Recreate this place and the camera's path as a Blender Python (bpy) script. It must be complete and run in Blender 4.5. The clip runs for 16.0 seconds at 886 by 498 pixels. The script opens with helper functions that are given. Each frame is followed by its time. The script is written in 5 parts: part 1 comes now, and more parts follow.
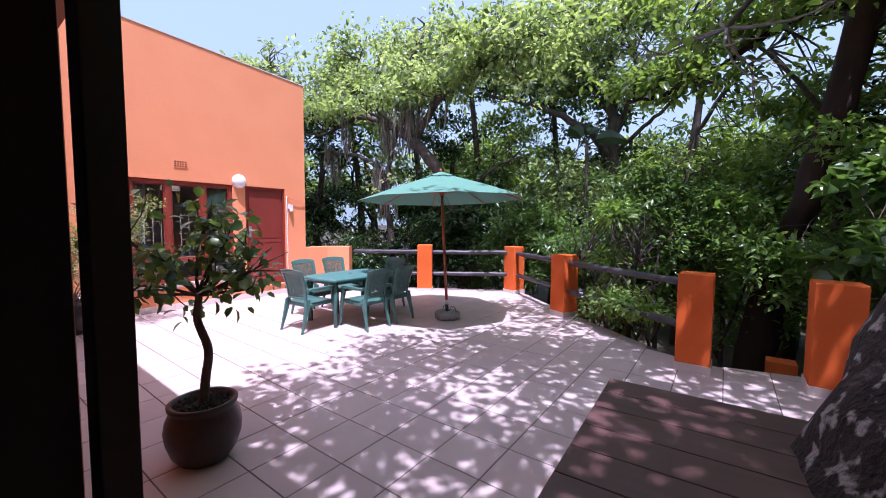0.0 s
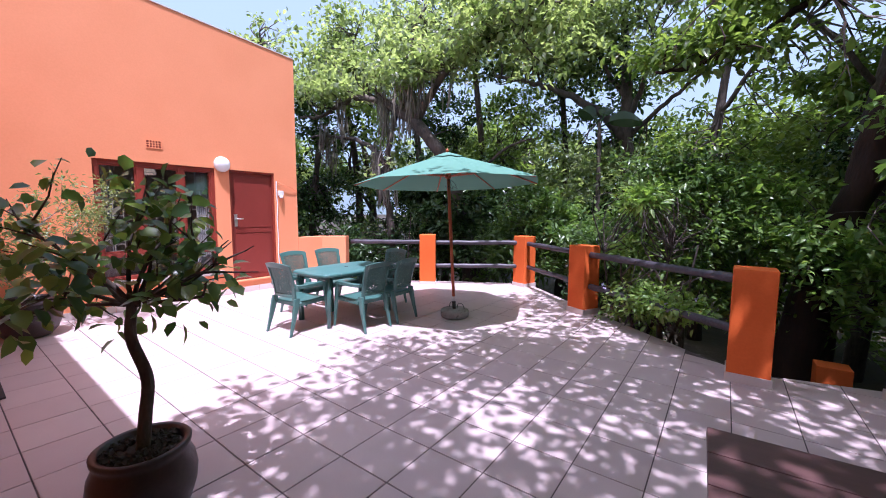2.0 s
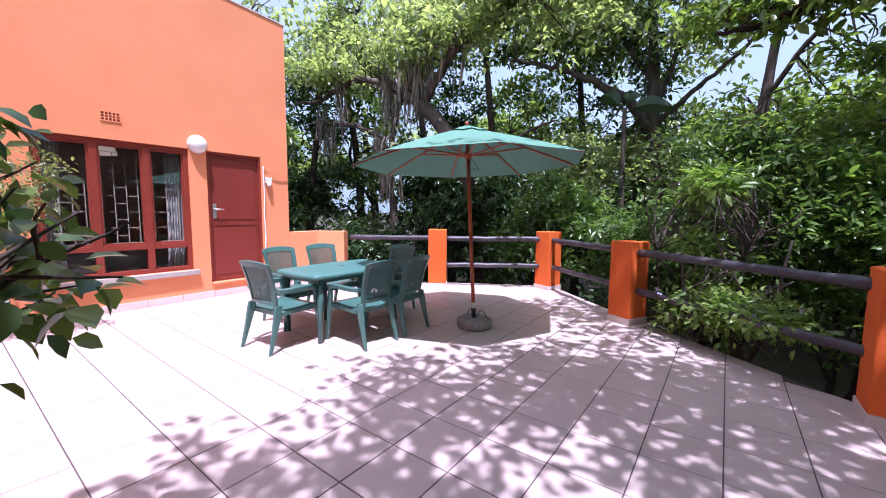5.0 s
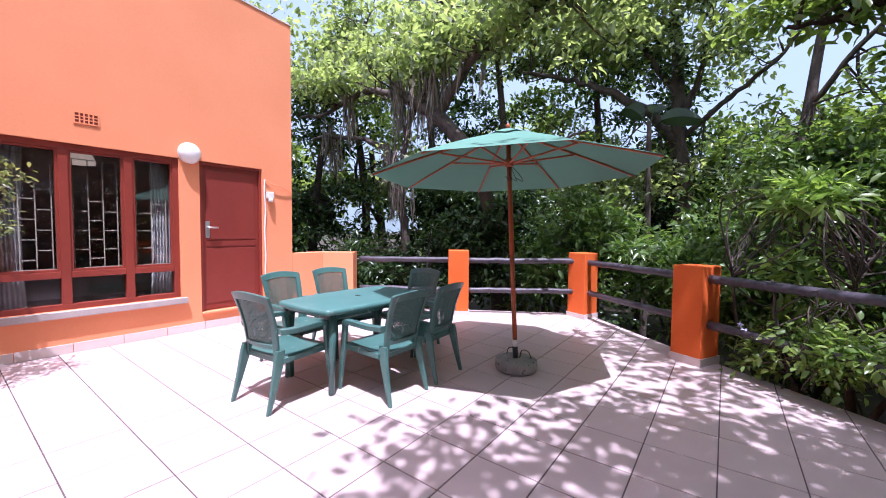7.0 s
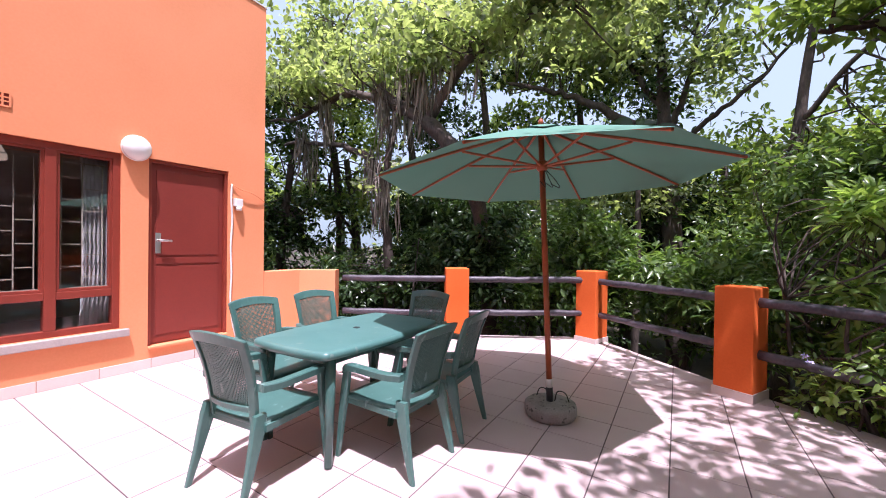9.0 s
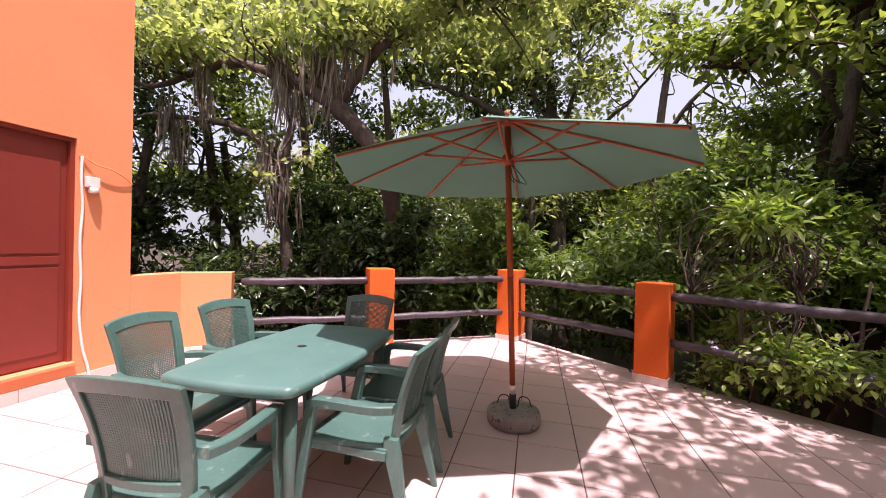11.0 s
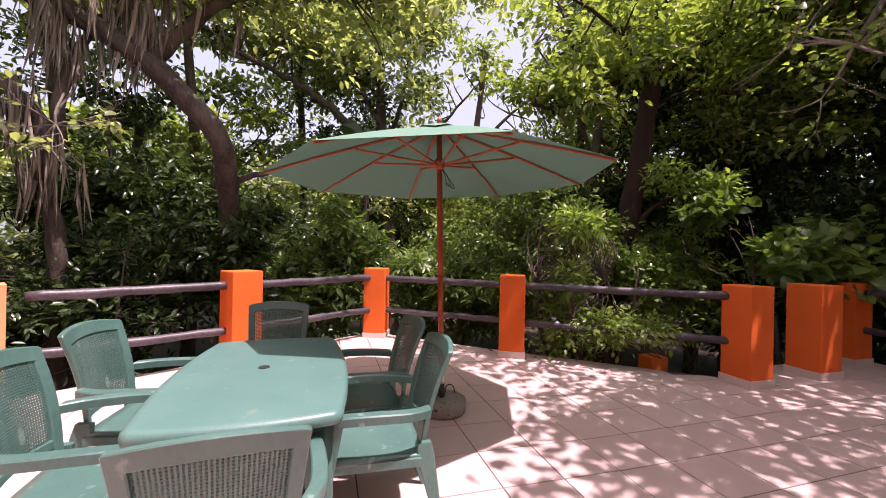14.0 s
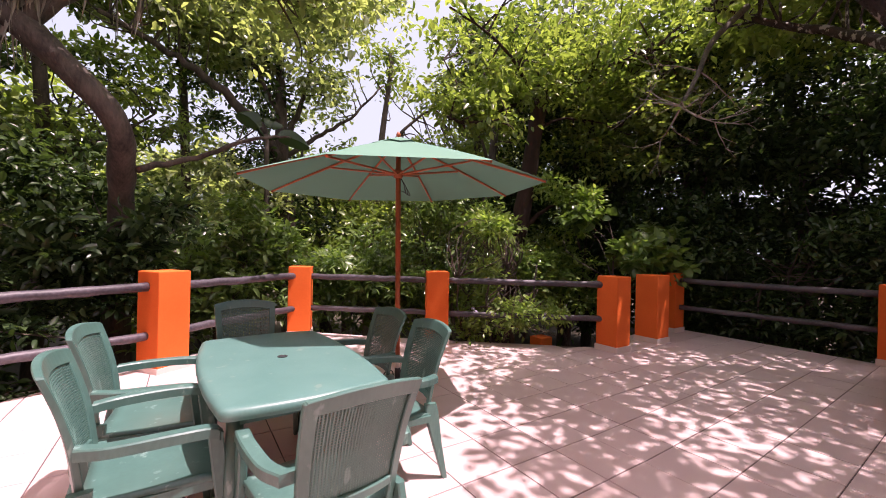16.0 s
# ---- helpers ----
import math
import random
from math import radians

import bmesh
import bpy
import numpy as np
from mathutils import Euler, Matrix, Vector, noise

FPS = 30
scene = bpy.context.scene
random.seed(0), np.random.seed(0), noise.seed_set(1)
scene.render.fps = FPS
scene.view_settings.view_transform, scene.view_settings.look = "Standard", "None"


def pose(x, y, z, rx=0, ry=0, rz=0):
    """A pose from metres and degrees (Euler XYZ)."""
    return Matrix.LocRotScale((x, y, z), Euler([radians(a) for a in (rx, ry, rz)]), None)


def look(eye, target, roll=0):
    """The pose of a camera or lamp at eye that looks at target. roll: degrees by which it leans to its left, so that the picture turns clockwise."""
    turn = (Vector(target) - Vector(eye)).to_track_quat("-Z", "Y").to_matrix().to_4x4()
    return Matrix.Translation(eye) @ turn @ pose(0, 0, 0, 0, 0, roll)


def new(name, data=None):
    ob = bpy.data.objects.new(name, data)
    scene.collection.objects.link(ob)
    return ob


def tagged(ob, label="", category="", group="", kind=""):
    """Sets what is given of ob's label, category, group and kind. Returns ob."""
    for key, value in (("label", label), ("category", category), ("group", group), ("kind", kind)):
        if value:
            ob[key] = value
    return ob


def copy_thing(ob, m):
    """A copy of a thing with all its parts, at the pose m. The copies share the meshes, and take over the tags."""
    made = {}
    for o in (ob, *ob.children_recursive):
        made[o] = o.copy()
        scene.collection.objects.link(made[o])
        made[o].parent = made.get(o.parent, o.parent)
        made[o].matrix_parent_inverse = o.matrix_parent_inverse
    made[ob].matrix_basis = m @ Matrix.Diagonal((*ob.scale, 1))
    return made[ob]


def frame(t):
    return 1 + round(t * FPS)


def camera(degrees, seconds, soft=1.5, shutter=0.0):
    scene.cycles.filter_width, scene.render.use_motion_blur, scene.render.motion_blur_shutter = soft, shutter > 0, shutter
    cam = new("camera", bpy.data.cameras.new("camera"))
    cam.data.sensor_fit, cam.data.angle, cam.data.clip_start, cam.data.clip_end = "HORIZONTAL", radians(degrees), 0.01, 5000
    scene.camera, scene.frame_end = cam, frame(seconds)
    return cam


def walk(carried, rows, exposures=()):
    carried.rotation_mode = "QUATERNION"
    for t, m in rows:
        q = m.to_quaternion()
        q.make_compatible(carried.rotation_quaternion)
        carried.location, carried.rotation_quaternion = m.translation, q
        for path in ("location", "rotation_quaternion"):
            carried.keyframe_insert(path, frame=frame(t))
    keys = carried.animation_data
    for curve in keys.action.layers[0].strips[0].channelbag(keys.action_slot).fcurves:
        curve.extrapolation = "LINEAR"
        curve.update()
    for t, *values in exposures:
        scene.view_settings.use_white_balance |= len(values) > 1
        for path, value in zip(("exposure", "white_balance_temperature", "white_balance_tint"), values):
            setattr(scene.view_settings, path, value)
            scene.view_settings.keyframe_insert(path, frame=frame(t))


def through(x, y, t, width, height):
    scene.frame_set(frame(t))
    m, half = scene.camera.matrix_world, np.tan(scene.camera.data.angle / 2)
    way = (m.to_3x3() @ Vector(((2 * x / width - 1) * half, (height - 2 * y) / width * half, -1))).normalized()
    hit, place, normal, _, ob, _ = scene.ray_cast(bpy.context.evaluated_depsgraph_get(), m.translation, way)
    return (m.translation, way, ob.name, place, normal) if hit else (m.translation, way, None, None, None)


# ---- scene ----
cam = camera(98.1, 16.0, soft=1.0)
PATH = [  # seconds, eye, yaw, pitch, roll
    (0.0, -0.766, 0.674, 1.609, 37.08, -3.81, 0.37),
    (0.5, -0.900, 0.803, 1.594, 36.98, -3.97, 0.48),
    (1.0, -1.018, 0.920, 1.595, 36.99, -4.37, 0.39),
    (1.5, -1.136, 1.038, 1.599, 37.02, -4.97, 0.26),
    (2.0, -1.265, 1.158, 1.581, 36.99, -5.43, 0.29),
    (2.5, -1.384, 1.274, 1.567, 36.99, -5.88, 0.30),
    (3.0, -1.507, 1.385, 1.543, 36.96, -6.14, 0.33),
    (3.5, -1.628, 1.508, 1.514, 37.03, -6.30, 0.39),
    (4.0, -1.750, 1.626, 1.478, 37.06, -6.13, 0.39),
    (4.5, -1.883, 1.743, 1.452, 37.13, -5.96, 0.43),
    (5.0, -2.038, 1.854, 1.436, 37.21, -5.50, 0.49),
    (5.5, -2.210, 1.960, 1.428, 37.26, -4.85, 0.55),
    (6.0, -2.398, 2.060, 1.426, 37.26, -4.10, 0.58),
    (6.5, -2.598, 2.157, 1.426, 37.15, -3.35, 0.57),
    (7.0, -2.802, 2.256, 1.427, 37.14, -2.66, 0.52),
    (7.5, -3.009, 2.348, 1.427, 36.83, -1.91, 0.51),
    (8.0, -3.203, 2.433, 1.424, 35.98, -1.19, 0.53),
    (8.5, -3.403, 2.513, 1.429, 34.27, -0.79, 0.69),
    (9.0, -3.600, 2.582, 1.428, 32.16, -0.39, 0.81),
    (9.5, -3.797, 2.627, 1.426, 28.70, -0.25, 0.96),
    (10.0, -3.989, 2.654, 1.423, 24.29, -0.26, 1.10),
    (10.5, -4.174, 2.669, 1.419, 19.37, -0.29, 1.20),
    (11.0, -4.347, 2.679, 1.414, 14.36, -0.24, 1.24),
    (11.5, -4.516, 2.694, 1.411, 9.55, -0.15, 1.25),
    (12.0, -4.679, 2.697, 1.405, 4.51, 0.01, 1.21),
    (12.5, -4.854, 2.691, 1.392, -0.67, 0.22, 1.23),
    (13.0, -5.060, 2.682, 1.399, -5.99, 0.10, 1.22),
    (13.5, -5.260, 2.668, 1.411, -11.06, -0.03, 1.19),
    (14.0, -5.450, 2.633, 1.404, -15.85, 0.05, 1.15),
    (14.5, -5.640, 2.588, 1.402, -20.58, 0.11, 1.16),
    (15.0, -5.834, 2.533, 1.407, -25.09, 0.09, 1.24),
    (15.5, -6.026, 2.480, 1.411, -29.24, 0.05, 1.27),
    (16.0, -6.229, 2.457, 1.412, -33.14, 0.01, 1.34),
]
EXPOSURES = [(0.0, 0.72, 5250, 33), (4.0, 0.85, 5300, 33), (8.5, 0.85, 5550, 33), (11.0, 0.82, 6800, 43), (16.0, 0.88, 6800, 45)]
walk(cam, [(t, pose(x, y, z, 90 + pitch, -roll, yaw)) for t, x, y, z, yaw, pitch, roll in PATH], EXPOSURES)

# ---- light ----
SUN = Vector((0.234, -0.244, 1.0)).normalized()
world = bpy.data.worlds.new("world")
scene.world = world
world.use_nodes = True
wn, wl = world.node_tree.nodes, world.node_tree.links
sky = wn.new("ShaderNodeTexSky")
sky.sky_type, sky.sun_disc = "NISHITA", False
sky.sun_elevation = math.asin(SUN.z)
sky.sun_rotation = math.atan2(SUN.x, SUN.y)
sky.dust_density, sky.air_density = 7.0, 0.8
haze = wn.new("ShaderNodeMix")   # humid coastal haze over the whole sky
haze.data_type = "RGBA"
haze.inputs[0].default_value = 0.62
haze.inputs[7].default_value = (3.3, 4.15, 4.15, 1)
wl.new(sky.outputs[0], haze.inputs[6])
wl.new(haze.outputs[2], wn["Background"].inputs[0])
wn["Background"].inputs[1].default_value = 0.15
sun_lamp = bpy.data.lights.new("sun", "SUN")
sun_lamp.energy, sun_lamp.angle, sun_lamp.color = 4.7, radians(0.53), (1.0, 0.95, 0.88)
sun_ob = new("sun", sun_lamp)
sun_ob.matrix_world = look((0, 0, 20), Vector((0, 0, 20)) - SUN)


# ---- materials ----
def material(name, color, rough=0.6, metal=0.0, spec=0.5):
    m = bpy.data.materials.new(name)
    m.use_nodes = True
    b = m.node_tree.nodes["Principled BSDF"]
    b.inputs["Base Color"].default_value = (*color, 1)
    b.inputs["Roughness"].default_value = rough
    b.inputs["Metallic"].default_value = metal
    b.inputs["Specular IOR Level"].default_value = spec
    return m


def tex_coord(m, scale=(1, 1, 1)):
    n, l = m.node_tree.nodes, m.node_tree.links
    c, p = n.new("ShaderNodeTexCoord"), n.new("ShaderNodeMapping")
    p.inputs["Scale"].default_value = scale
    l.new(c.outputs["Object"], p.inputs[0])
    return p.outputs[0]


def varied(name, a, b, scale=4.0, fine=60.0, rough=(0.5, 0.8), bump=0.15, dist=0.01, stretch=(1, 1, 1), spots=None, spec=0.5, metal=0.0, random_mix=0.0, island=False):
    """Two colours mixed by coarse and fine noise, with roughness and bump from the same."""
    m = material(name, a, metal=metal, spec=spec)
    n, l = m.node_tree.nodes, m.node_tree.links
    bsdf, co = n["Principled BSDF"], tex_coord(m, stretch)
    big, small = n.new("ShaderNodeTexNoise"), n.new("ShaderNodeTexNoise")
    big.inputs["Scale"].default_value, small.inputs["Scale"].default_value = scale, fine
    big.inputs["Detail"].default_value, small.inputs["Detail"].default_value = 6, 4
    l.new(co, big.inputs["Vector"])
    l.new(co, small.inputs["Vector"])
    add = n.new("ShaderNodeMix")
    add.inputs[0].default_value = 0.4
    l.new(big.outputs[0], add.inputs[2])
    l.new(small.outputs[0], add.inputs[3])
    ramp = n.new("ShaderNodeMapRange")
    ramp.inputs["From Min"].default_value, ramp.inputs["From Max"].default_value = 0.34, 0.66
    l.new(add.outputs[0], ramp.inputs[0])
    mix = n.new("ShaderNodeMix")
    mix.data_type = "RGBA"
    mix.inputs[6].default_value, mix.inputs[7].default_value = (*a, 1), (*b, 1)
    value = ramp.outputs[0]
    if random_mix:
        src = n.new("ShaderNodeNewGeometry").outputs["Random Per Island"] if island else n.new("ShaderNodeObjectInfo").outputs["Random"]
        rm = n.new("ShaderNodeMix")
        rm.inputs[0].default_value = random_mix
        l.new(value, rm.inputs[2])
        l.new(src, rm.inputs[3])
        value = rm.outputs[0]
    l.new(value, mix.inputs[0])
    out = mix.outputs[2]
    if spots:
        v = n.new("ShaderNodeTexNoise")
        v.inputs["Scale"].default_value, v.inputs["Detail"].default_value = spots[1], 8
        l.new(co, v.inputs["Vector"])
        r = n.new("ShaderNodeMapRange")
        r.inputs["From Min"].default_value, r.inputs["From Max"].default_value = spots[2], spots[2] + 0.06
        l.new(v.outputs[0], r.inputs[0])
        s = n.new("ShaderNodeMix")
        s.data_type = "RGBA"
        s.inputs[7].default_value = (*spots[0], 1)
        l.new(r.outputs[0], s.inputs[0])
        l.new(out, s.inputs[6])
        out = s.outputs[2]
    l.new(out, bsdf.inputs["Base Color"])
    rr = n.new("ShaderNodeMapRange")
    rr.inputs["To Min"].default_value, rr.inputs["To Max"].default_value = rough
    l.new(small.outputs[0], rr.inputs[0])
    l.new(rr.outputs[0], bsdf.inputs["Roughness"])
    if bump:
        bp = n.new("ShaderNodeBump")
        bp.inputs["Strength"].default_value, bp.inputs["Distance"].default_value = bump, dist
        l.new(add.outputs[0], bp.inputs["Height"])
        l.new(bp.outputs[0], bsdf.inputs["Normal"])
    return m


def leaf_material(name, a, b, through=0.35, rough=0.42, clump=0.0):
    """A leaf: colour differs leaf by leaf, part of the light passes through it."""
    m = material(name, a, rough)
    n, l = m.node_tree.nodes, m.node_tree.links
    bsdf, out = n["Principled BSDF"], n["Material Output"]
    g = n.new("ShaderNodeNewGeometry")
    mix = n.new("ShaderNodeMix")
    mix.data_type = "RGBA"
    mix.inputs[6].default_value, mix.inputs[7].default_value = (*a, 1), (*b, 1)
    value = g.outputs["Random Per Island"]
    if clump:   # lighter and darker patches imitate sunlit and shaded clumps
        patch, spread, both = n.new("ShaderNodeTexNoise"), n.new("ShaderNodeMapRange"), n.new("ShaderNodeMix")
        patch.inputs["Scale"].default_value = 1.6
        l.new(tex_coord(m), patch.inputs["Vector"])
        spread.inputs["From Min"].default_value, spread.inputs["From Max"].default_value = 0.38, 0.64
        l.new(patch.outputs[0], spread.inputs[0])
        both.inputs[0].default_value = clump
        l.new(value, both.inputs[2])
        l.new(spread.outputs[0], both.inputs[3])
        value = both.outputs[0]
    l.new(value, mix.inputs[0])
    l.new(mix.outputs[2], bsdf.inputs["Base Color"])
    tr = n.new("ShaderNodeBsdfTranslucent")
    bright = n.new("ShaderNodeMix")
    bright.data_type, bright.blend_type = "RGBA", "MULTIPLY"
    bright.inputs[0].default_value = 1.0
    bright.inputs[7].default_value = (2.1, 2.25, 0.9, 1)
    l.new(mix.outputs[2], bright.inputs[6])
    l.new(bright.outputs[2], tr.inputs[0])
    sh = n.new("ShaderNodeMixShader")
    sh.inputs[0].default_value = through
    l.new(bsdf.outputs[0], sh.inputs[1])
    l.new(tr.outputs[0], sh.inputs[2])
    l.new(sh.outputs[0], out.inputs[0])
    return m


ORANGE = varied("orange_plaster", (0.78, 0.285, 0.130), (0.84, 0.32, 0.154), 1.3, 45, (0.75, 0.95), 0.25, 0.004, spec=0.2)
ORANGE_POST = varied("orange_post_plaster", (0.70, 0.125, 0.02), (0.78, 0.155, 0.03), 2.0, 50, (0.7, 0.95), 0.3, 0.004, spec=0.2)
CEMENT = varied("white_parapet", (0.62, 0.58, 0.54), (0.72, 0.68, 0.64), 3, 60)
TILE = varied("terrace_tile", (0.50, 0.385, 0.375), (0.59, 0.465, 0.45), 3.0, 90, (0.38, 0.62), 0.08, 0.002, spec=0.4, random_mix=0.45)
GROUT = varied("dark_grout", (0.085, 0.062, 0.062), (0.14, 0.104, 0.104), 5, 80, (0.9, 1.0))
SKIRT = varied("skirting_tile", (0.60, 0.50, 0.46), (0.68, 0.57, 0.52), 3, 70, (0.5, 0.8), random_mix=0.4)
RED_WOOD = varied("red_brown_frame_paint", (0.20, 0.030, 0.016), (0.27, 0.044, 0.024), 3, 70, (0.35, 0.55), 0.1, 0.003)
DOOR_PAINT = varied("red_brown_door_paint", (0.19, 0.027, 0.017), (0.235, 0.035, 0.022), 2, 50, (0.4, 0.6), 0.08, 0.003)
SILL = varied("grey_sill", (0.36, 0.31, 0.29), (0.46, 0.40, 0.38), 4, 60)
POLE_WOOD = varied("dark_creosoted_pole", (0.028, 0.023, 0.030), (0.10, 0.085, 0.10), 2.5, 40, (0.3, 0.6), 0.5, 0.01, (1, 1, 1))
DECK = varied("brown_deck_plank", (0.085, 0.038, 0.036), (0.135, 0.062, 0.057), 2, 30, (0.4, 0.65), 0.25, 0.004, (1, 14, 14), random_mix=0.4)
GREEN = varied("green_resin", (0.044, 0.116, 0.099), (0.084, 0.186, 0.160), 5, 60, (0.25, 0.45), 0.08, 0.002, (1, 1, 0.4), spots=((0.16, 0.27, 0.24), 16, 0.64), random_mix=0.3)
GREEN_TOP = varied("green_table_resin", (0.066, 0.17, 0.15), (0.096, 0.212, 0.19), 4, 110, (0.26, 0.5), 0.08, 0.002, spots=((0.15, 0.23, 0.20), 14, 0.64))
TEAK = varied("varnished_red_wood", (0.36, 0.085, 0.03), (0.46, 0.12, 0.045), 2, 30, (0.3, 0.5), 0.1, 0.003, (8, 8, 1))
CONCRETE = varied("concrete", (0.20, 0.185, 0.17), (0.34, 0.32, 0.30), 8, 90, (0.8, 1.0), 0.6, 0.01, spots=((0.10, 0.095, 0.09), 30, 0.6))
BLACK = material("black_iron", (0.02, 0.02, 0.022), 0.5)
STEEL = material("steel", (0.75, 0.74, 0.72), 0.35, 0.9)
WHITE = varied("white_plastic", (0.72, 0.70, 0.66), (0.80, 0.78, 0.75), 4, 50, (0.3, 0.5), 0.05, 0.002)
GLOBE = material("opal_glass", (0.85, 0.83, 0.80), 0.25)
BARK = varied("bark", (0.03, 0.022, 0.018), (0.13, 0.10, 0.08), 5, 35, (0.8, 1.0), 1.0, 0.03, (1, 1, 0.35))
BARK_LICHEN = varied("lichen_bark", (0.022, 0.014, 0.014), (0.055, 0.036, 0.034), 9, 50, (0.8, 1.0), 1.0, 0.06, (1, 1, 0.6), spots=((0.36, 0.32, 0.31), 13, 0.555))
BARK_RED = varied("reddish_bark", (0.016, 0.007, 0.006), (0.052, 0.022, 0.015), 5, 35, (0.8, 1.0), 1.0, 0.03, (1, 1, 0.3))
TWIG = varied("pale_twig", (0.16, 0.13, 0.11), (0.28, 0.24, 0.21), 8, 40, (0.8, 1.0))
MOSS = varied("hanging_moss", (0.16, 0.13, 0.10), (0.36, 0.32, 0.25), 8, 40, (0.9, 1.0), random_mix=0.6, island=True)
SOIL = varied("dark_soil", (0.02, 0.016, 0.013), (0.06, 0.045, 0.035), 9, 70, (0.9, 1.0), 0.8, 0.02)
LITTER = varied("leaf_litter_ground", (0.025, 0.020, 0.013), (0.07, 0.055, 0.03), 1.5, 22, (0.9, 1.0), 0.8, 0.05)
POT = varied("dark_glazed_pot", (0.022, 0.014, 0.014), (0.045, 0.026, 0.024), 5, 50, (0.25, 0.5), 0.25, 0.006)
DARK_WOOD = varied("dark_varnished_wood", (0.012, 0.006, 0.006), (0.03, 0.014, 0.012), 2, 30, (0.4, 0.6), 0.1, 0.003)
ROOM = varied("room_plaster", (0.72, 0.64, 0.57), (0.80, 0.72, 0.65), 2, 40)
ROOM_FLOOR = varied("room_floor", (0.30, 0.20, 0.15), (0.38, 0.26, 0.20), 2, 40)
CURTAIN = varied("white_curtain", (0.82, 0.80, 0.81), (0.88, 0.86, 0.87), 6, 80, (0.8, 1.0))
LAMP_SHADE = material("lit_cream_shade", (0.75, 0.66, 0.50), 0.7)
LAMP_SHADE.node_tree.nodes["Principled BSDF"].inputs["Emission Color"].default_value = (1.0, 0.78, 0.52, 1)
LAMP_SHADE.node_tree.nodes["Principled BSDF"].inputs["Emission Strength"].default_value = 0.2
BAR_PAINT = material("cream_bar_paint", (0.62, 0.56, 0.46), 0.5)
MAT = varied("dark_door_mat", (0.02, 0.016, 0.018), (0.05, 0.04, 0.042), 6, 120, (0.9, 1.0), 0.6, 0.006)
LEAF_TREE = leaf_material("tree_leaf", (0.055, 0.095, 0.026), (0.25, 0.31, 0.10), 0.48, 0.30, 0.5)
# paler copy: sun on the upper crowns put into the leaf colour
LEAF_PALE = leaf_material("pale_tree_leaf", (0.055, 0.085, 0.034), (0.36, 0.40, 0.25), 0.54, 0.28, 0.5)
# two darker copies: shade under dense crowns put into the leaf colour
LEAF_DARK_SHADED = leaf_material("dark_shaded_leaf", (0.02, 0.042, 0.018), (0.07, 0.115, 0.045), 0.26, 0.26)
LEAF_MID = leaf_material("shaded_tree_leaf", (0.045, 0.085, 0.03), (0.16, 0.21, 0.075), 0.38, 0.30)
LEAF_BUSH = leaf_material("bush_leaf", (0.035, 0.075, 0.022), (0.18, 0.27, 0.080), 0.34, 0.28, 0.4)
# yellow-green, lightened to stand for sun that the crowns above block
LEAF_SUNLIT = leaf_material("sunlit_leaf", (0.09, 0.17, 0.045), (0.29, 0.38, 0.125), 0.42, 0.30, 0.3)
LEAF_POT = leaf_material("potted_tree_leaf", (0.035, 0.085, 0.040), (0.15, 0.20, 0.065), 0.36, 0.28)
LEAF_WISPY = leaf_material("wispy_leaf", (0.10, 0.15, 0.06), (0.25, 0.27, 0.12), 0.3)

PETAL = varied("violet_petal", (0.42, 0.36, 0.75), (0.75, 0.70, 0.85), 30, 90)
CANOPY = material("green_canvas", (0.12, 0.255, 0.19), 0.8, spec=0.2)
_n, _l = CANOPY.node_tree.nodes, CANOPY.node_tree.links
_t = _n.new("ShaderNodeBsdfTranslucent")
_t.inputs[0].default_value = (0.09, 0.21, 0.15, 1)
_s = _n.new("ShaderNodeMixShader")
_s.inputs[0].default_value = 0.06
_w = _n.new("ShaderNodeTexNoise")
_w.inputs["Scale"].default_value = 220
_b = _n.new("ShaderNodeBump")
_b.inputs["Strength"].default_value, _b.inputs["Distance"].default_value = 0.15, 0.002
_l.new(_w.outputs[0], _b.inputs["Height"])
_l.new(_b.outputs[0], _n["Principled BSDF"].inputs["Normal"])
_l.new(_n["Principled BSDF"].outputs[0], _s.inputs[1])
_l.new(_t.outputs[0], _s.inputs[2])
_l.new(_s.outputs[0], _n["Material Output"].inputs[0])

GLASS = bpy.data.materials.new("window_glass")
GLASS.use_nodes = True
_n, _l = GLASS.node_tree.nodes, GLASS.node_tree.links
_g, _tr, _m, _f = _n.new("ShaderNodeBsdfGlossy"), _n.new("ShaderNodeBsdfTransparent"), _n.new("ShaderNodeMixShader"), _n.new("ShaderNodeFresnel")
_g.inputs["Roughness"].default_value = 0.0
_tr.inputs[0].default_value = (0.95, 0.96, 0.96, 1)
_f.inputs[0].default_value = 1.6
_l.new(_f.outputs[0], _m.inputs[0])
_l.new(_tr.outputs[0], _m.inputs[1])
_l.new(_g.outputs[0], _m.inputs[2])
_l.new(_m.outputs[0], _n["Material Output"].inputs[0])


# ---- building helpers ----
def empty(name, x=0, y=0, z=0, rz=0):
    ob = new(name)
    ob.matrix_world = pose(x, y, z, 0, 0, rz)
    return ob


def finish(bm, name, mat, smooth=False):
    me = bpy.data.meshes.new(name)
    bm.normal_update()
    bm.to_mesh(me)
    bm.free()
    me.materials.append(mat)
    if smooth:
        me.polygons.foreach_set("use_smooth", [True] * len(me.polygons))
    return me


def part(name, bm, mat, parent=None, label="", smooth=False):
    ob = new(name, finish(bm, name, mat, smooth))
    if parent:
        ob.parent = parent
    if label:
        tagged(ob, label)
    return ob


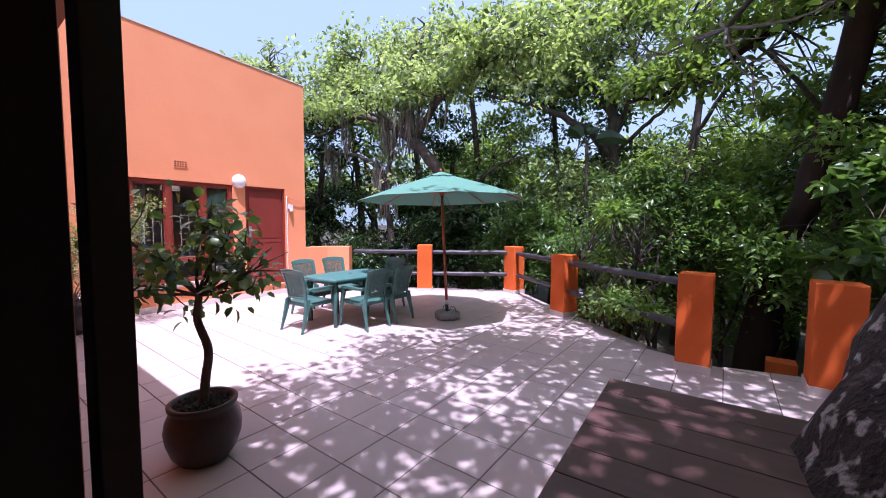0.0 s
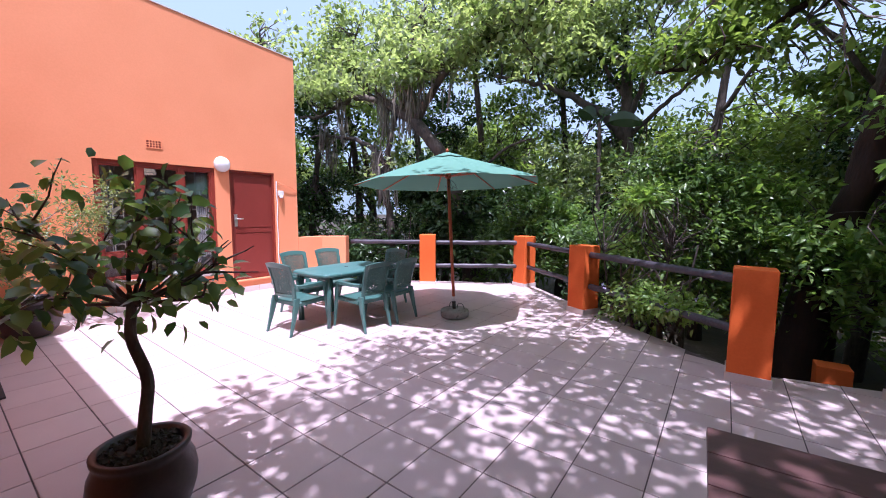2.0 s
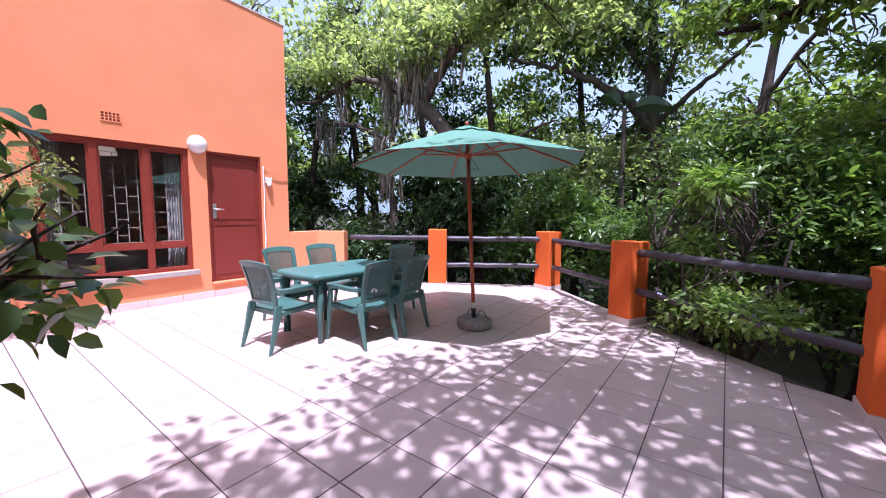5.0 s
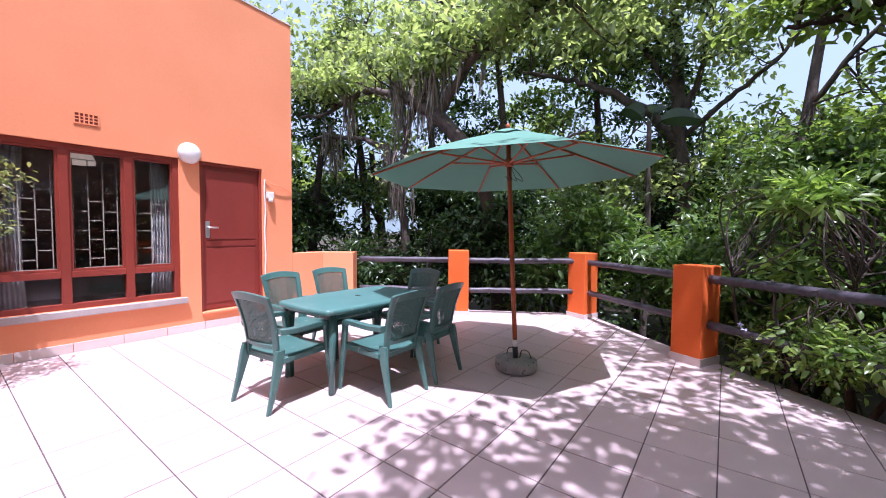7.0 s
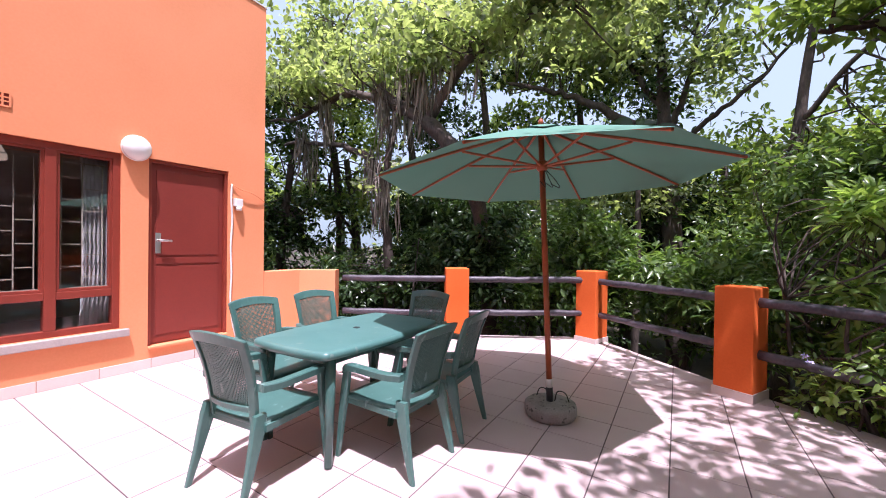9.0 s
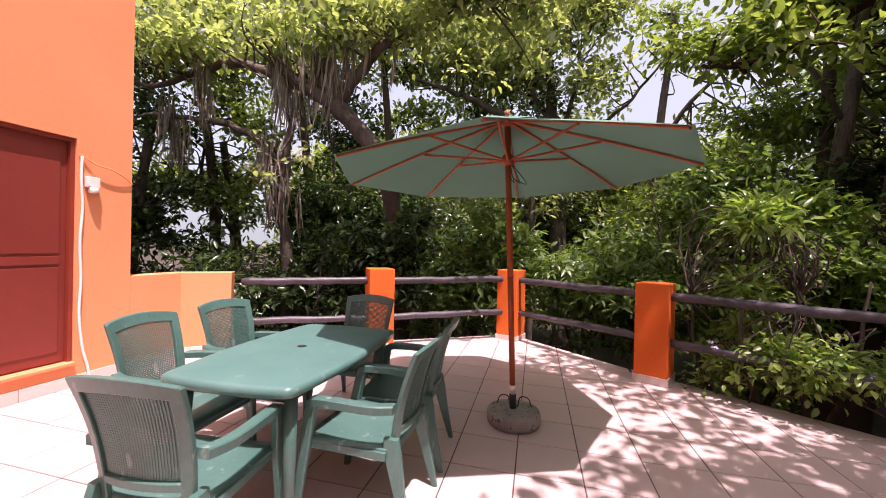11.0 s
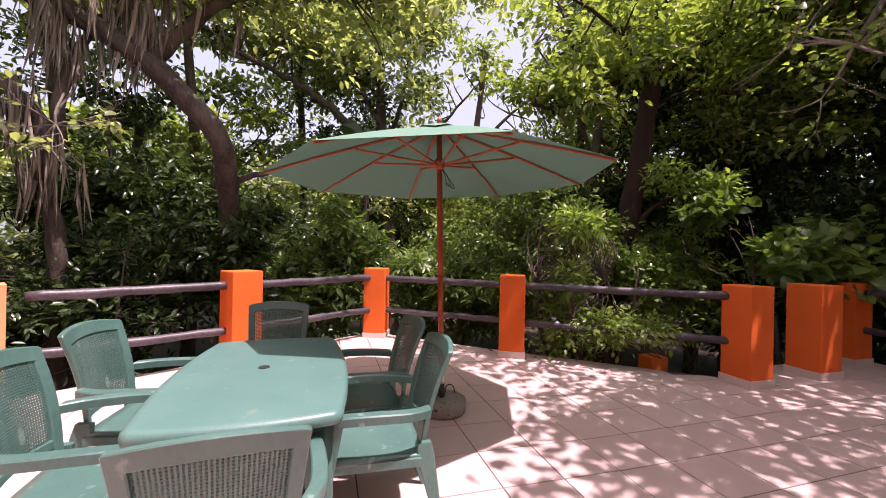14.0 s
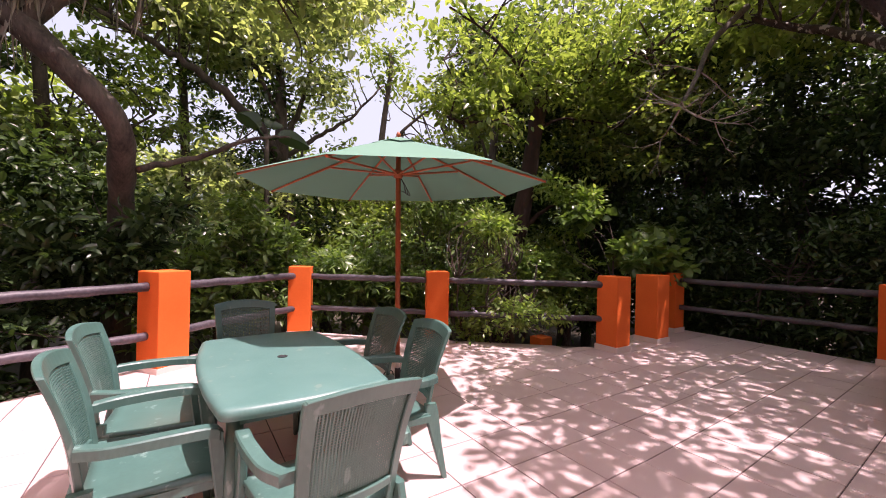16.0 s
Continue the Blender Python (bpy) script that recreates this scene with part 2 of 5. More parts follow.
def box(bm, x0, y0, z0, x1, y1, z1, bevel=0.0, m=None):
    r = bmesh.ops.create_cube(bm, size=1)
    v = r["verts"]
    for q in v:
        q.co = Vector(((x0 + x1) / 2 + q.co.x * (x1 - x0), (y0 + y1) / 2 + q.co.y * (y1 - y0), (z0 + z1) / 2 + q.co.z * (z1 - z0)))
    if m:
        bmesh.ops.transform(bm, matrix=m, verts=v)
    if bevel:
        es = list({e for q in v for e in q.link_edges})
        bmesh.ops.bevel(bm, geom=es, offset=bevel, segments=2, profile=0.6, affect="EDGES")


def boxes(*items, bevel=0.0):
    bm = bmesh.new()
    for it in items:
        box(bm, *it, bevel=bevel)
    return bm


def tube(bm, pts, radii, sides=8, cap=True, squash=1.0):
    """A round bar along points, with a radius at each."""
    pts = [Vector(p) for p in pts]
    if isinstance(radii, (int, float)):
        radii = [radii] * len(pts)
    rings, side = [], None
    for i, p in enumerate(pts):
        d = (pts[min(i + 1, len(pts) - 1)] - pts[max(i - 1, 0)]).normalized()
        if side is None:
            side = d.orthogonal().normalized()
        side = (side - d * side.dot(d)).normalized()
        up = d.cross(side)
        rings.append([bm.verts.new(p + (side * math.cos(a) + up * math.sin(a) * squash) * radii[i]) for a in (2 * math.pi * k / sides for k in range(sides))])
    for a, b in zip(rings, rings[1:]):
        for k in range(sides):
            bm.faces.new((a[k], a[(k + 1) % sides], b[(k + 1) % sides], b[k]))
    if cap:
        bm.faces.new(rings[0][::-1])
        bm.faces.new(rings[-1])


def lathe(bm, prof, sides=32, cx=0, cy=0):
    rings = [[bm.verts.new((cx + r * math.cos(2 * math.pi * k / sides), cy + r * math.sin(2 * math.pi * k / sides), z)) for k in range(sides)] for r, z in prof]
    for a, b in zip(rings, rings[1:]):
        for k in range(sides):
            bm.faces.new((a[k], a[(k + 1) % sides], b[(k + 1) % sides], b[k]))
    bm.faces.new(rings[0][::-1])
    bm.faces.new(rings[-1])


def smooth_path(pts, n=6):
    """Points of a smooth curve through the given ones (Catmull-Rom)."""
    p = [Vector(q) for q in pts]
    p = [p[0] * 2 - p[1]] + p + [p[-1] * 2 - p[-2]]
    out = []
    for i in range(1, len(p) - 2):
        for k in range(n):
            u = k / n
            out.append(0.5 * (2 * p[i] + (p[i + 1] - p[i - 1]) * u + (2 * p[i - 1] - 5 * p[i] + 4 * p[i + 1] - p[i + 2]) * u * u + (3 * p[i] - p[i - 1] - 3 * p[i + 1] + p[i + 2]) * u ** 3))
    return out + [p[-2]]


def prism(bm, poly, z0, z1):
    """A flat plate with the given outline (x, y pairs, anticlockwise)."""
    lo = [bm.verts.new((x, y, z0)) for x, y in poly]
    hi = [bm.verts.new((x, y, z1)) for x, y in poly]
    bm.faces.new(lo[::-1])
    bm.faces.new(hi)
    for i in range(len(poly)):
        j = (i + 1) % len(poly)
        bm.faces.new((lo[i], lo[j], hi[j], hi[i]))


def leaf_mesh(name, mat, base, direction, up, length, width, fold=0.25, full=False):
    """Leaves as folded blades: base points, ways, upper sides, lengths and widths, each an array."""
    n = len(base)
    d = direction / np.linalg.norm(direction, axis=1, keepdims=True)
    s = np.cross(d, up)
    s /= np.linalg.norm(s, axis=1, keepdims=True) + 1e-9
    u = np.cross(s, d)
    L, W = length[:, None], width[:, None]
    if full:
        a, b = 0.28, 0.66
        cols = [base, base + d * L * a + s * W * 0.44 + u * W * fold, base + d * L * b + s * W * 0.42 + u * W * fold * 0.6, base + d * L - u * L * 0.12,
                base + d * L * b - s * W * 0.42 + u * W * fold * 0.6, base + d * L * a - s * W * 0.44 + u * W * fold, base + d * L * 0.5 - u * 0.0]
        quads = np.array([[0, 6, 1], [1, 6, 2], [2, 6, 3], [0, 5, 6], [5, 4, 6], [4, 3, 6]])
    else:
        cols = [base, base + d * L * 0.45 + s * W * 0.5 + u * W * fold, base + d * L - u * L * 0.1, base + d * L * 0.45 - s * W * 0.5 + u * W * fold]
        quads = np.array([[0, 2, 1], [0, 3, 2]])
    k = len(cols)
    verts = np.stack(cols, 1).reshape(-1, 3)
    faces = (quads[None] + (np.arange(n) * k)[:, None, None]).reshape(-1, 3)
    me = bpy.data.meshes.new(name)
    me.vertices.add(len(verts))
    me.vertices.foreach_set("co", verts.astype(np.float32).ravel())
    me.loops.add(faces.size)
    me.loops.foreach_set("vertex_index", faces.astype(np.int32).ravel())
    me.polygons.add(len(faces))
    me.polygons.foreach_set("loop_start", np.arange(0, faces.size, 3, dtype=np.int32))
    me.polygons.foreach_set("loop_total", np.full(len(faces), 3, dtype=np.int32))
    if full:
        me.polygons.foreach_set("use_smooth", [True] * len(faces))
    me.materials.append(mat)
    me.update(calc_edges=True)
    return me


def sprays(rng, centres, per, spread, size, droop=0.0, up_bias=1.0, flat=0.6):
    """Leaf rosettes about twig ends: arrays for leaf_mesh."""
    c = np.repeat(centres, per, axis=0)
    n = len(c)
    d = rng.normal(size=(n, 3))
    d[:, 2] = d[:, 2] * flat - droop
    d /= np.linalg.norm(d, axis=1, keepdims=True)
    base = c + d * (rng.random((n, 1)) ** 0.7) * spread
    up = rng.normal(size=(n, 3)) * 0.5
    up[:, 2] += up_bias
    way = d + rng.normal(size=(n, 3)) * 0.45
    L = size * rng.uniform(0.65, 1.25, n)
    return base, way, up, L


def crown_centres(rng, blobs, bough=0.42):
    """Twig ends in ragged ellipsoids (x, y, z, rx, ry, rz, number), gathered on flat boughs with gaps between, more of them near the outside."""
    out = []
    for x, y, z, rx, ry, rz, k in blobs:
        nb = max(3, k // 9)
        d = rng.normal(size=(nb, 3))
        d /= np.linalg.norm(d, axis=1, keepdims=True)
        r = rng.random((nb, 1)) ** 0.45
        lump = 1 + 0.22 * np.sin(d[:, :1] * 5 + x) + 0.2 * np.sin(d[:, 1:2] * 6 + y * 2) + 0.16 * np.sin(d[:, 2:] * 7 + z)
        c = np.array([[x, y, z]]) + d * r * lump * np.array([[rx, ry, rz]])
        c = np.repeat(c, 9, axis=0)
        s = bough * rng.uniform(0.6, 1.3, (len(c), 1))
        off = rng.normal(size=(len(c), 3)) * np.array([[1.0, 1.0, 0.38]]) * s * min(1.0, 1.3 * min(rx, ry))
        off[:, 2] -= 0.25 * (off[:, 0] ** 2 + off[:, 1] ** 2)
        out.append(c + off)
    return np.concatenate(out)


# ---- large structure ----
WX = -8.36   # face of the orange house wall
HY = 5.655   # its corner
SLOPE = 0.021  # the tiles rise towards the house
FY = 0.98    # face of the wall that the walk comes out of


def structure(name, bm, mat, label, category, smooth=False):
    return tagged(part(name, bm, mat, None, "", smooth), label, category, kind="structure")


# ground outside
bm = bmesh.new()
prism(bm, [(-400, -400), (400, -400), (400, 400), (-400, 400)], -2.0, -1.7)
structure("ground", bm, LITTER, "dark earth with leaf litter below the terrace", "ground")

OUTLINE = [(WX - 0.02, FY), (1.55, FY), (1.55, 6.30), (0.05, 6.22), (-0.92, 5.98), (-1.30, 6.10), (-3.12, 7.58), (-4.80, 8.98), (-6.52, 7.78), (-7.98, 6.66), (WX - 0.02, 6.36)]
bm = bmesh.new()
prism(bm, OUTLINE, -1.7, -0.004)
lo = [bm.verts.new(v) for v in ((-3.5, FY, -0.0045), (-3.5, 7.8, -0.0045), (-6.52, 7.74, 0.0585), (-7.98, 6.62, 0.0895), (WX, 6.34, 0.0975), (WX, FY, 0.0975))]
bm.faces.new((lo[0], lo[1], lo[2], lo[3], lo[4], lo[5]))
floor = structure("floor", bm, GROUT, "terrace slab of pinkish square tiles with dark joints", "floor")


def floor_z(x):
    """The tiles fall away gently from the house."""
    return max(0.0, SLOPE * (-3.5 - x))


# orange house
WIN = (2.54, 4.12, 0.56, 2.31)     # y0, y1, z0, z1
DOOR = (4.35, 5.18, 0.33, 2.31)
T = 0.24


def top_at(y):
    return 4.55 + 0.055 * (HY - y)


def wall_piece(bm, y0, y1, z0, z1, top=False):
    """A piece of the house wall; its upper edge follows the roof where top is set."""
    za, zb = (top_at(y0), top_at(y1)) if top else (z1, z1)
    f = [bm.verts.new(v) for v in ((WX, y0, z0), (WX, y1, z0), (WX, y1, zb), (WX, y0, za))]
    b = [bm.verts.new(v) for v in ((WX - T, y0, z0), (WX - T, y1, z0), (WX - T, y1, zb), (WX - T, y0, za))]
    bm.faces.new(f)
    bm.faces.new(b[::-1])
    for i in range(4):
        j = (i + 1) % 4
        bm.faces.new((f[j], f[i], b[i], b[j]))


bm = bmesh.new()
wall_piece(bm, FY, WIN[0], -0.02, 0, True)
wall_piece(bm, WIN[0], WIN[1], -0.02, WIN[2])
wall_piece(bm, WIN[0], WIN[1], WIN[3], 0, True)
wall_piece(bm, WIN[1], DOOR[0], -0.02, 0, True)
wall_piece(bm, DOOR[0], DOOR[1], -0.02, DOOR[2])
wall_piece(bm, DOOR[0], DOOR[1], DOOR[3], 0, True)
wall_piece(bm, DOOR[1], HY, -0.02, 0, True)
structure("wall_house", bm, ORANGE, "tall orange plastered house wall in sunlight", "wall")
bm = boxes((-14.0, HY - T, -1.7, WX - T - 0.003, HY, 4.54), (-14.24, FY, -1.7, -14.0, HY, 4.7))
structure("wall_house_side", bm, ORANGE, "orange plastered side walls of the house", "wall")
bm = bmesh.new()
wall_piece(bm, FY, HY + 0.01, 0, 0, True)
for v in bm.verts:
    v.co.z = top_at(v.co.y) + (0.018 if v.co.z > 1 else 0.002)
    v.co.x += 0.012 if v.co.x > WX - 0.1 else -0.02
structure("trim_parapet", bm, CEMENT, "thin pale coping along the top of the wall", "trim")
structure("roof_house", boxes((-14.2, FY, 4.42, WX - T - 0.004, HY - T - 0.004, 4.52)), CEMENT, "flat roof slab behind the parapet", "roof")
# room behind the window
structure("floor_room", boxes((-13.9, FY + 0.1, 0.1, WX - T - 0.01, HY - T - 0.01, 0.2)), ROOM_FLOOR, "brown floor of the room behind the window", "floor")
structure("wall_room", boxes((-12.2, FY + 0.1, 0.2, -12.1, HY - T - 0.01, 2.78)), ROOM, "plain back wall of the room", "wall")
structure("wall_room_side", boxes((-12.1, 1.3, 0.2, WX - T - 0.01, 1.4, 2.78)), ROOM, "plain side wall of the room", "wall")
structure("ceiling_room", boxes((-12.2, FY + 0.1, 2.8, WX - T - 0.01, HY - T - 0.01, 2.9)), ROOM, "plain ceiling of the room", "ceiling")

# building that the walk comes out of: doorway from x = -1.95 to 0.75
LEFT, RIGHT = -2.04, 0.75
bm = boxes((WX - T, FY - 0.24, -0.02, LEFT - 0.70, FY, 3.7), (RIGHT, FY - 0.24, -0.02, 2.2, FY, 3.7), (LEFT - 0.70, FY - 0.24, 2.3, RIGHT, FY, 3.7))
structure("wall_doorway", bm, ORANGE, "orange wall with the wide doorway to the terrace", "wall")
structure("floor_inside", boxes((-4.2, -3.5, -0.2, 2.2, FY - 0.003, 0.0)), ROOM_FLOOR, "dark floor of the unlit room", "floor")
structure("wall_inside", boxes((-4.3, -3.5, 0, -4.2, FY - 0.245, 2.55), (2.1, -3.5, 0, 2.2, FY - 0.245, 2.55), (-4.3, -3.6, 0, 2.2, -3.5, 2.55)), ROOM, "walls of the unlit room", "wall")
structure("ceiling", boxes((-4.3, -3.6, 2.555, 2.3, FY - 0.01, 2.66)), ROOM, "ceiling of the unlit room", "ceiling")
structure("trim_roof", boxes((WX + 0.02, FY - 0.28, 3.703, 2.2, FY + 0.06, 3.76)), CEMENT, "pale coping on the doorway wall", "trim")
# opened door leaf and frame post
door_in = tagged(empty("door_1", LEFT, FY, 0), "dark wooden doorway post with an opened door leaf", "door", kind="structure")
part("frame_post", boxes((-0.13, -0.075, 0.003, 0.0, 0.01, 2.295), bevel=0.004), DARK_WOOD, door_in)
part("door_leaf", boxes((-0.70, -0.28, 0.01, -0.165, -0.084, 2.29), bevel=0.004), DARK_WOOD, door_in)


def low_wall(a, b, thick, z1):
    d = Vector((b[0] - a[0], b[1] - a[1]))
    nrm = Vector((-d.y, d.x)).normalized() * thick
    return [a, b, (b[0] + nrm.x, b[1] + nrm.y), (a[0] + nrm.x, a[1] + nrm.y)]


bm = bmesh.new()
prism(bm, [(WX, HY + 0.003), (WX, 6.22), (-7.96, 6.54), (-8.11, 6.75), (WX - 0.25, 6.36), (WX - 0.25, HY + 0.003)], -1.7, 1.052)
structure("wall_low", bm, ORANGE, "low bent orange plastered wall at the house corner", "wall")

SK = []


def skirting(a, b, z1=0.10, proud=0.012):
    """Row of skirting tiles along a wall foot from a to b (the wall is to its left)."""
    a, b = Vector((*a, 0)), Vector((*b, 0))
    L = (b - a).length
    n = max(1, round(L / 0.42))
    for i in range(n):
        SK.append((a, math.degrees(math.atan2(b.y - a.y, b.x - a.x)), i * L / n + 0.003, (i + 1) * L / n - 0.003, z1, proud))


# ---- posts and rails ----
POSTS = [("p2", -6.465, 7.53, 36, 0.335), ("p3", -4.785, 8.73, -20, 0.33), ("p4", -3.12, 7.36, -27, 0.33), ("p5", -1.07, 5.78, 0, 0.33), ("p6", 0.05, 5.82, 0, 0.36), ("p7", 1.22, 6.12, 0, 0.34), ("p8", 1.62, 3.40, 0, 0.34)]
POST_AT = {}
POST_MESH = {}


def fence_post(x, y, rz, w, h=1.075):
    ob = tagged(empty("fence_post", x, y, floor_z(x) * 0.6, rz), "square orange plastered fence post with a tiled foot", "post", "orange fence posts")
    if w not in POST_MESH:
        bm = bmesh.new()
        box(bm, -w / 2, -w / 2, -0.05, w / 2, w / 2, h, bevel=0.012)
        me = finish(bm, "shaft", ORANGE_POST)
        q = w / 2 + 0.011
        bm = boxes((-q, -q, -0.04, q, -w / 2 - 0.0005, 0.085), (-q, w / 2 + 0.0005, -0.04, q, q, 0.085), (-q, -w / 2, -0.04, -w / 2 - 0.0005, w / 2, 0.085), (w / 2 + 0.0005, -w / 2, -0.04, q, w / 2, 0.085))
        POST_MESH[w] = (me, finish(bm, "foot_tiles", SKIRT))
    for nm, me in zip(("shaft", "foot_tiles"), POST_MESH[w]):
        new(nm, me).parent = ob
    return ob


for nm, x, y, rz, w in POSTS:
    fence_post(x, y, rz, w)
    POST_AT[nm] = Vector((x, y, 0))
POST_AT["p1"] = Vector((-8.0, 6.60, 0))


def rail(a, b, z, r, seed):
    rng = random.Random(seed)
    a, b = POST_AT[a] + Vector((0, 0, z)), POST_AT[b] + Vector((0, 0, z + rng.uniform(-0.01, 0.01)))
    d = (b - a).normalized()
    a, b = a + d * 0.10, b - d * 0.10
    pts = [a.lerp(b, i / 14) + Vector((rng.uniform(-1, 1), rng.uniform(-1, 1), rng.uniform(-1, 1))) * 0.006 for i in range(15)]
    bm = bmesh.new()
    tube(bm, pts, [r * rng.uniform(0.9, 1.08) for _ in pts], 12)
    tagged(part("fence_rail", bm, POLE_WOOD, None, "", True), "dark round wooden pole rail between orange posts", "rail", "fence rails")


for i, (a, b) in enumerate((("p1", "p2"), ("p2", "p3"), ("p3", "p4"), ("p4", "p5"), ("p7", "p8"))):
    rail(a, b, 0.94, 0.048, i * 2)
    rail(a, b, 0.45, 0.044, i * 2 + 1)

# ---- window of the house ----
y0, y1, z0, z1 = WIN
win = tagged(empty("window_1", WX, 0, 0), "wide red-brown framed window with burglar bars", "window", kind="structure")
fx0, fx1 = -0.13, -0.03
part("window_frame", boxes((fx0, y0, z0, fx1, y0 + 0.06, z1), (fx0, y1 - 0.06, z0, fx1, y1, z1), (fx0, y0 + 0.06, z1 - 0.06, fx1, y1 - 0.06, z1), (fx0, y0 + 0.06, z0, fx1, y1 - 0.06, z0 + 0.06), bevel=0.006), RED_WOOD, win)
MULL = (3.08, 3.62)
part("mullion", boxes((fx0, MULL[0] - 0.04, z0 + 0.06, fx1, MULL[0] + 0.04, z1 - 0.06), bevel=0.006), RED_WOOD, win)
part("mullion", boxes((fx0, MULL[1] - 0.04, z0 + 0.06, fx1, MULL[1] + 0.04, z1 - 0.06), bevel=0.006), RED_WOOD, win)
cols = ((y0 + 0.06, MULL[0] - 0.04), (MULL[0] + 0.04, MULL[1] - 0.04), (MULL[1] + 0.04, y1 - 0.06))
TR = 0.93
for a, b in cols:
    part("transom", boxes((fx0 + 0.004, a, TR - 0.035, fx1 - 0.004, b, TR + 0.035), bevel=0.006), RED_WOOD, win)
    for c, d in ((z0 + 0.06, TR - 0.035), (TR + 0.035, z1 - 0.06)):
        g = part("pane", boxes((-0.082, a - 0.004, c - 0.004, -0.078, b + 0.004, d + 0.004)), GLASS, win)
        g.visible_shadow = False
    # sash round the upper panes
    part("sash", boxes((-0.10, a, TR + 0.036, -0.045, a + 0.022, z1 - 0.061), (-0.10, b - 0.022, TR + 0.036, -0.045, b, z1 - 0.061), (-0.10, a + 0.022, TR + 0.036, -0.045, b - 0.022, TR + 0.06), (-0.10, a + 0.022, z1 - 0.085, -0.045, b - 0.022, z1 - 0.061)), RED_WOOD, win)
part("window_sill", boxes((-0.20, y0 - 0.04, z0 - 0.075, 0.055, y1 + 0.06, z0 - 0.003), bevel=0.008), SILL, win)

for k, (a, b) in enumerate(cols):
    # burglar bars in a brick pattern
    bm = bmesh.new()
    n = 4 if b - a > 0.42 else 3
    lo, hi, x = TR + 0.06, z1 - 0.14, -0.135
    xs = [a + (b - a) * (i + 0.35) / (n - 0.3) for i in range(n)]
    for y in xs:
        box(bm, x - 0.004, y - 0.004, lo, x + 0.004, y + 0.004, hi)
    box(bm, x - 0.004, a, lo - 0.004, x + 0.004, b, lo + 0.004)
    box(bm, x - 0.004, a, hi - 0.004, x + 0.004, b, hi + 0.004)
    for i in range(n - 1):
        z = lo + (0.10 if i % 2 else 0.20)
        while z < hi - 0.03:
            box(bm, x - 0.004, xs[i], z - 0.004, x + 0.004, xs[i + 1], z + 0.004)
            z += 0.21
    part("burglar_bars", bm, BAR_PAINT, win, "cream painted bars in a brick pattern")


def curtain(ya, yb, seed):
    rng = random.Random(seed)
    bm = bmesh.new()
    n, rows = 40, []
    for zi in range(7):
        z = 0.35 + (2.38 - 0.35) * zi / 6
        pull = 1 - 0.12 * math.sin(zi / 6 * math.pi)
        rows.append([bm.verts.new((WX - 0.168 + 0.018 * math.sin(i * 1.35 + seed) + 0.01 * math.sin(i * 3.1 + zi * 0.4), ya + (yb - ya) * (i / n) * pull, z)) for i in range(n + 1)])
    for p, q in zip(rows, rows[1:]):
        for i in range(n):
            bm.faces.new((p[i], p[i + 1], q[i + 1], q[i]))
    bmesh.ops.solidify(bm, geom=bm.faces[:], thickness=0.003)
    tagged(part("curtain", bm, CURTAIN, None, "", True), "white gathered curtain hanging inside the window", "curtain", "curtains")


curtain(2.50, 2.82, 1)
curtain(4.15, 3.84, 2)
lamp = tagged(empty("pendant_lamp", WX - 0.64, 3.31, 2.18), "fringed cream pendant lamp shade in the room", "lamp")
bm = bmesh.new()
lathe(bm, [(0.016, 0.20), (0.04, 0.19), (0.11, 0.13), (0.15, 0.04), (0.148, 0.0), (0.143, 0.04), (0.105, 0.122), (0.034, 0.18), (0.012, 0.19)], 24)
part("shade", bm, LAMP_SHADE, lamp, "lit cream shade", smooth=True)
bm = bmesh.new()
tube(bm, [(0, 0, 0.19), (0, 0, 0.618)], 0.005, 6)
part("cord", bm, BLACK, lamp)

# ---- red door ----
y0, y1, z0, z1 = DOOR
door = tagged(empty("door_2", WX, 0, 0), "closed red-brown panelled door", "door", kind="structure")
part("door_frame", boxes((-0.16, y0, z0, -0.02, y0 + 0.035, z1), (-0.16, y1 - 0.035, z0, -0.02, y1, z1), (-0.16, y0 + 0.035, z1 - 0.035, -0.02, y1 - 0.035, z1), bevel=0.004), RED_WOOD, door)
bm = boxes((-0.10, y0 + 0.038, z0 + 0.012, -0.06, y1 - 0.038, z1 - 0.038))
part("door_leaf", bm, DOOR_PAINT, door)
LY0, LY1 = y0 + 0.038, y1 - 0.038
for za, zb in ((z0 + 0.10, 1.17), (1.29, z1 - 0.10)):
    part("panel", boxes((-0.061, LY0 + 0.05, za, -0.052, LY1 - 0.05, zb), bevel=0.004), DOOR_PAINT, door)
part("lock_rail", boxes((-0.061, LY0 + 0.05, 1.195, -0.05, LY1 - 0.05, 1.265), bevel=0.004), DOOR_PAINT, door)
part("door_sill", boxes((-0.18, y0, z0 - 0.03, 0.03, y1, z0 - 0.002), bevel=0.005), ORANGE, door)
h = part("handle_plate", boxes((-0.05, LY0 + 0.04, 1.31, -0.040, LY0 + 0.092, 1.53), bevel=0.003), STEEL, door, "steel handle plate")
bm = bmesh.new()
tube(bm, [(-0.045, LY0 + 0.065, 1.45), (0.0, LY0 + 0.065, 1.45), (0.003, LY0 + 0.075, 1.45), (0.003, LY0 + 0.18, 1.445)], 0.012, 8)
part("lever", bm, STEEL, h, "steel lever handle", True)

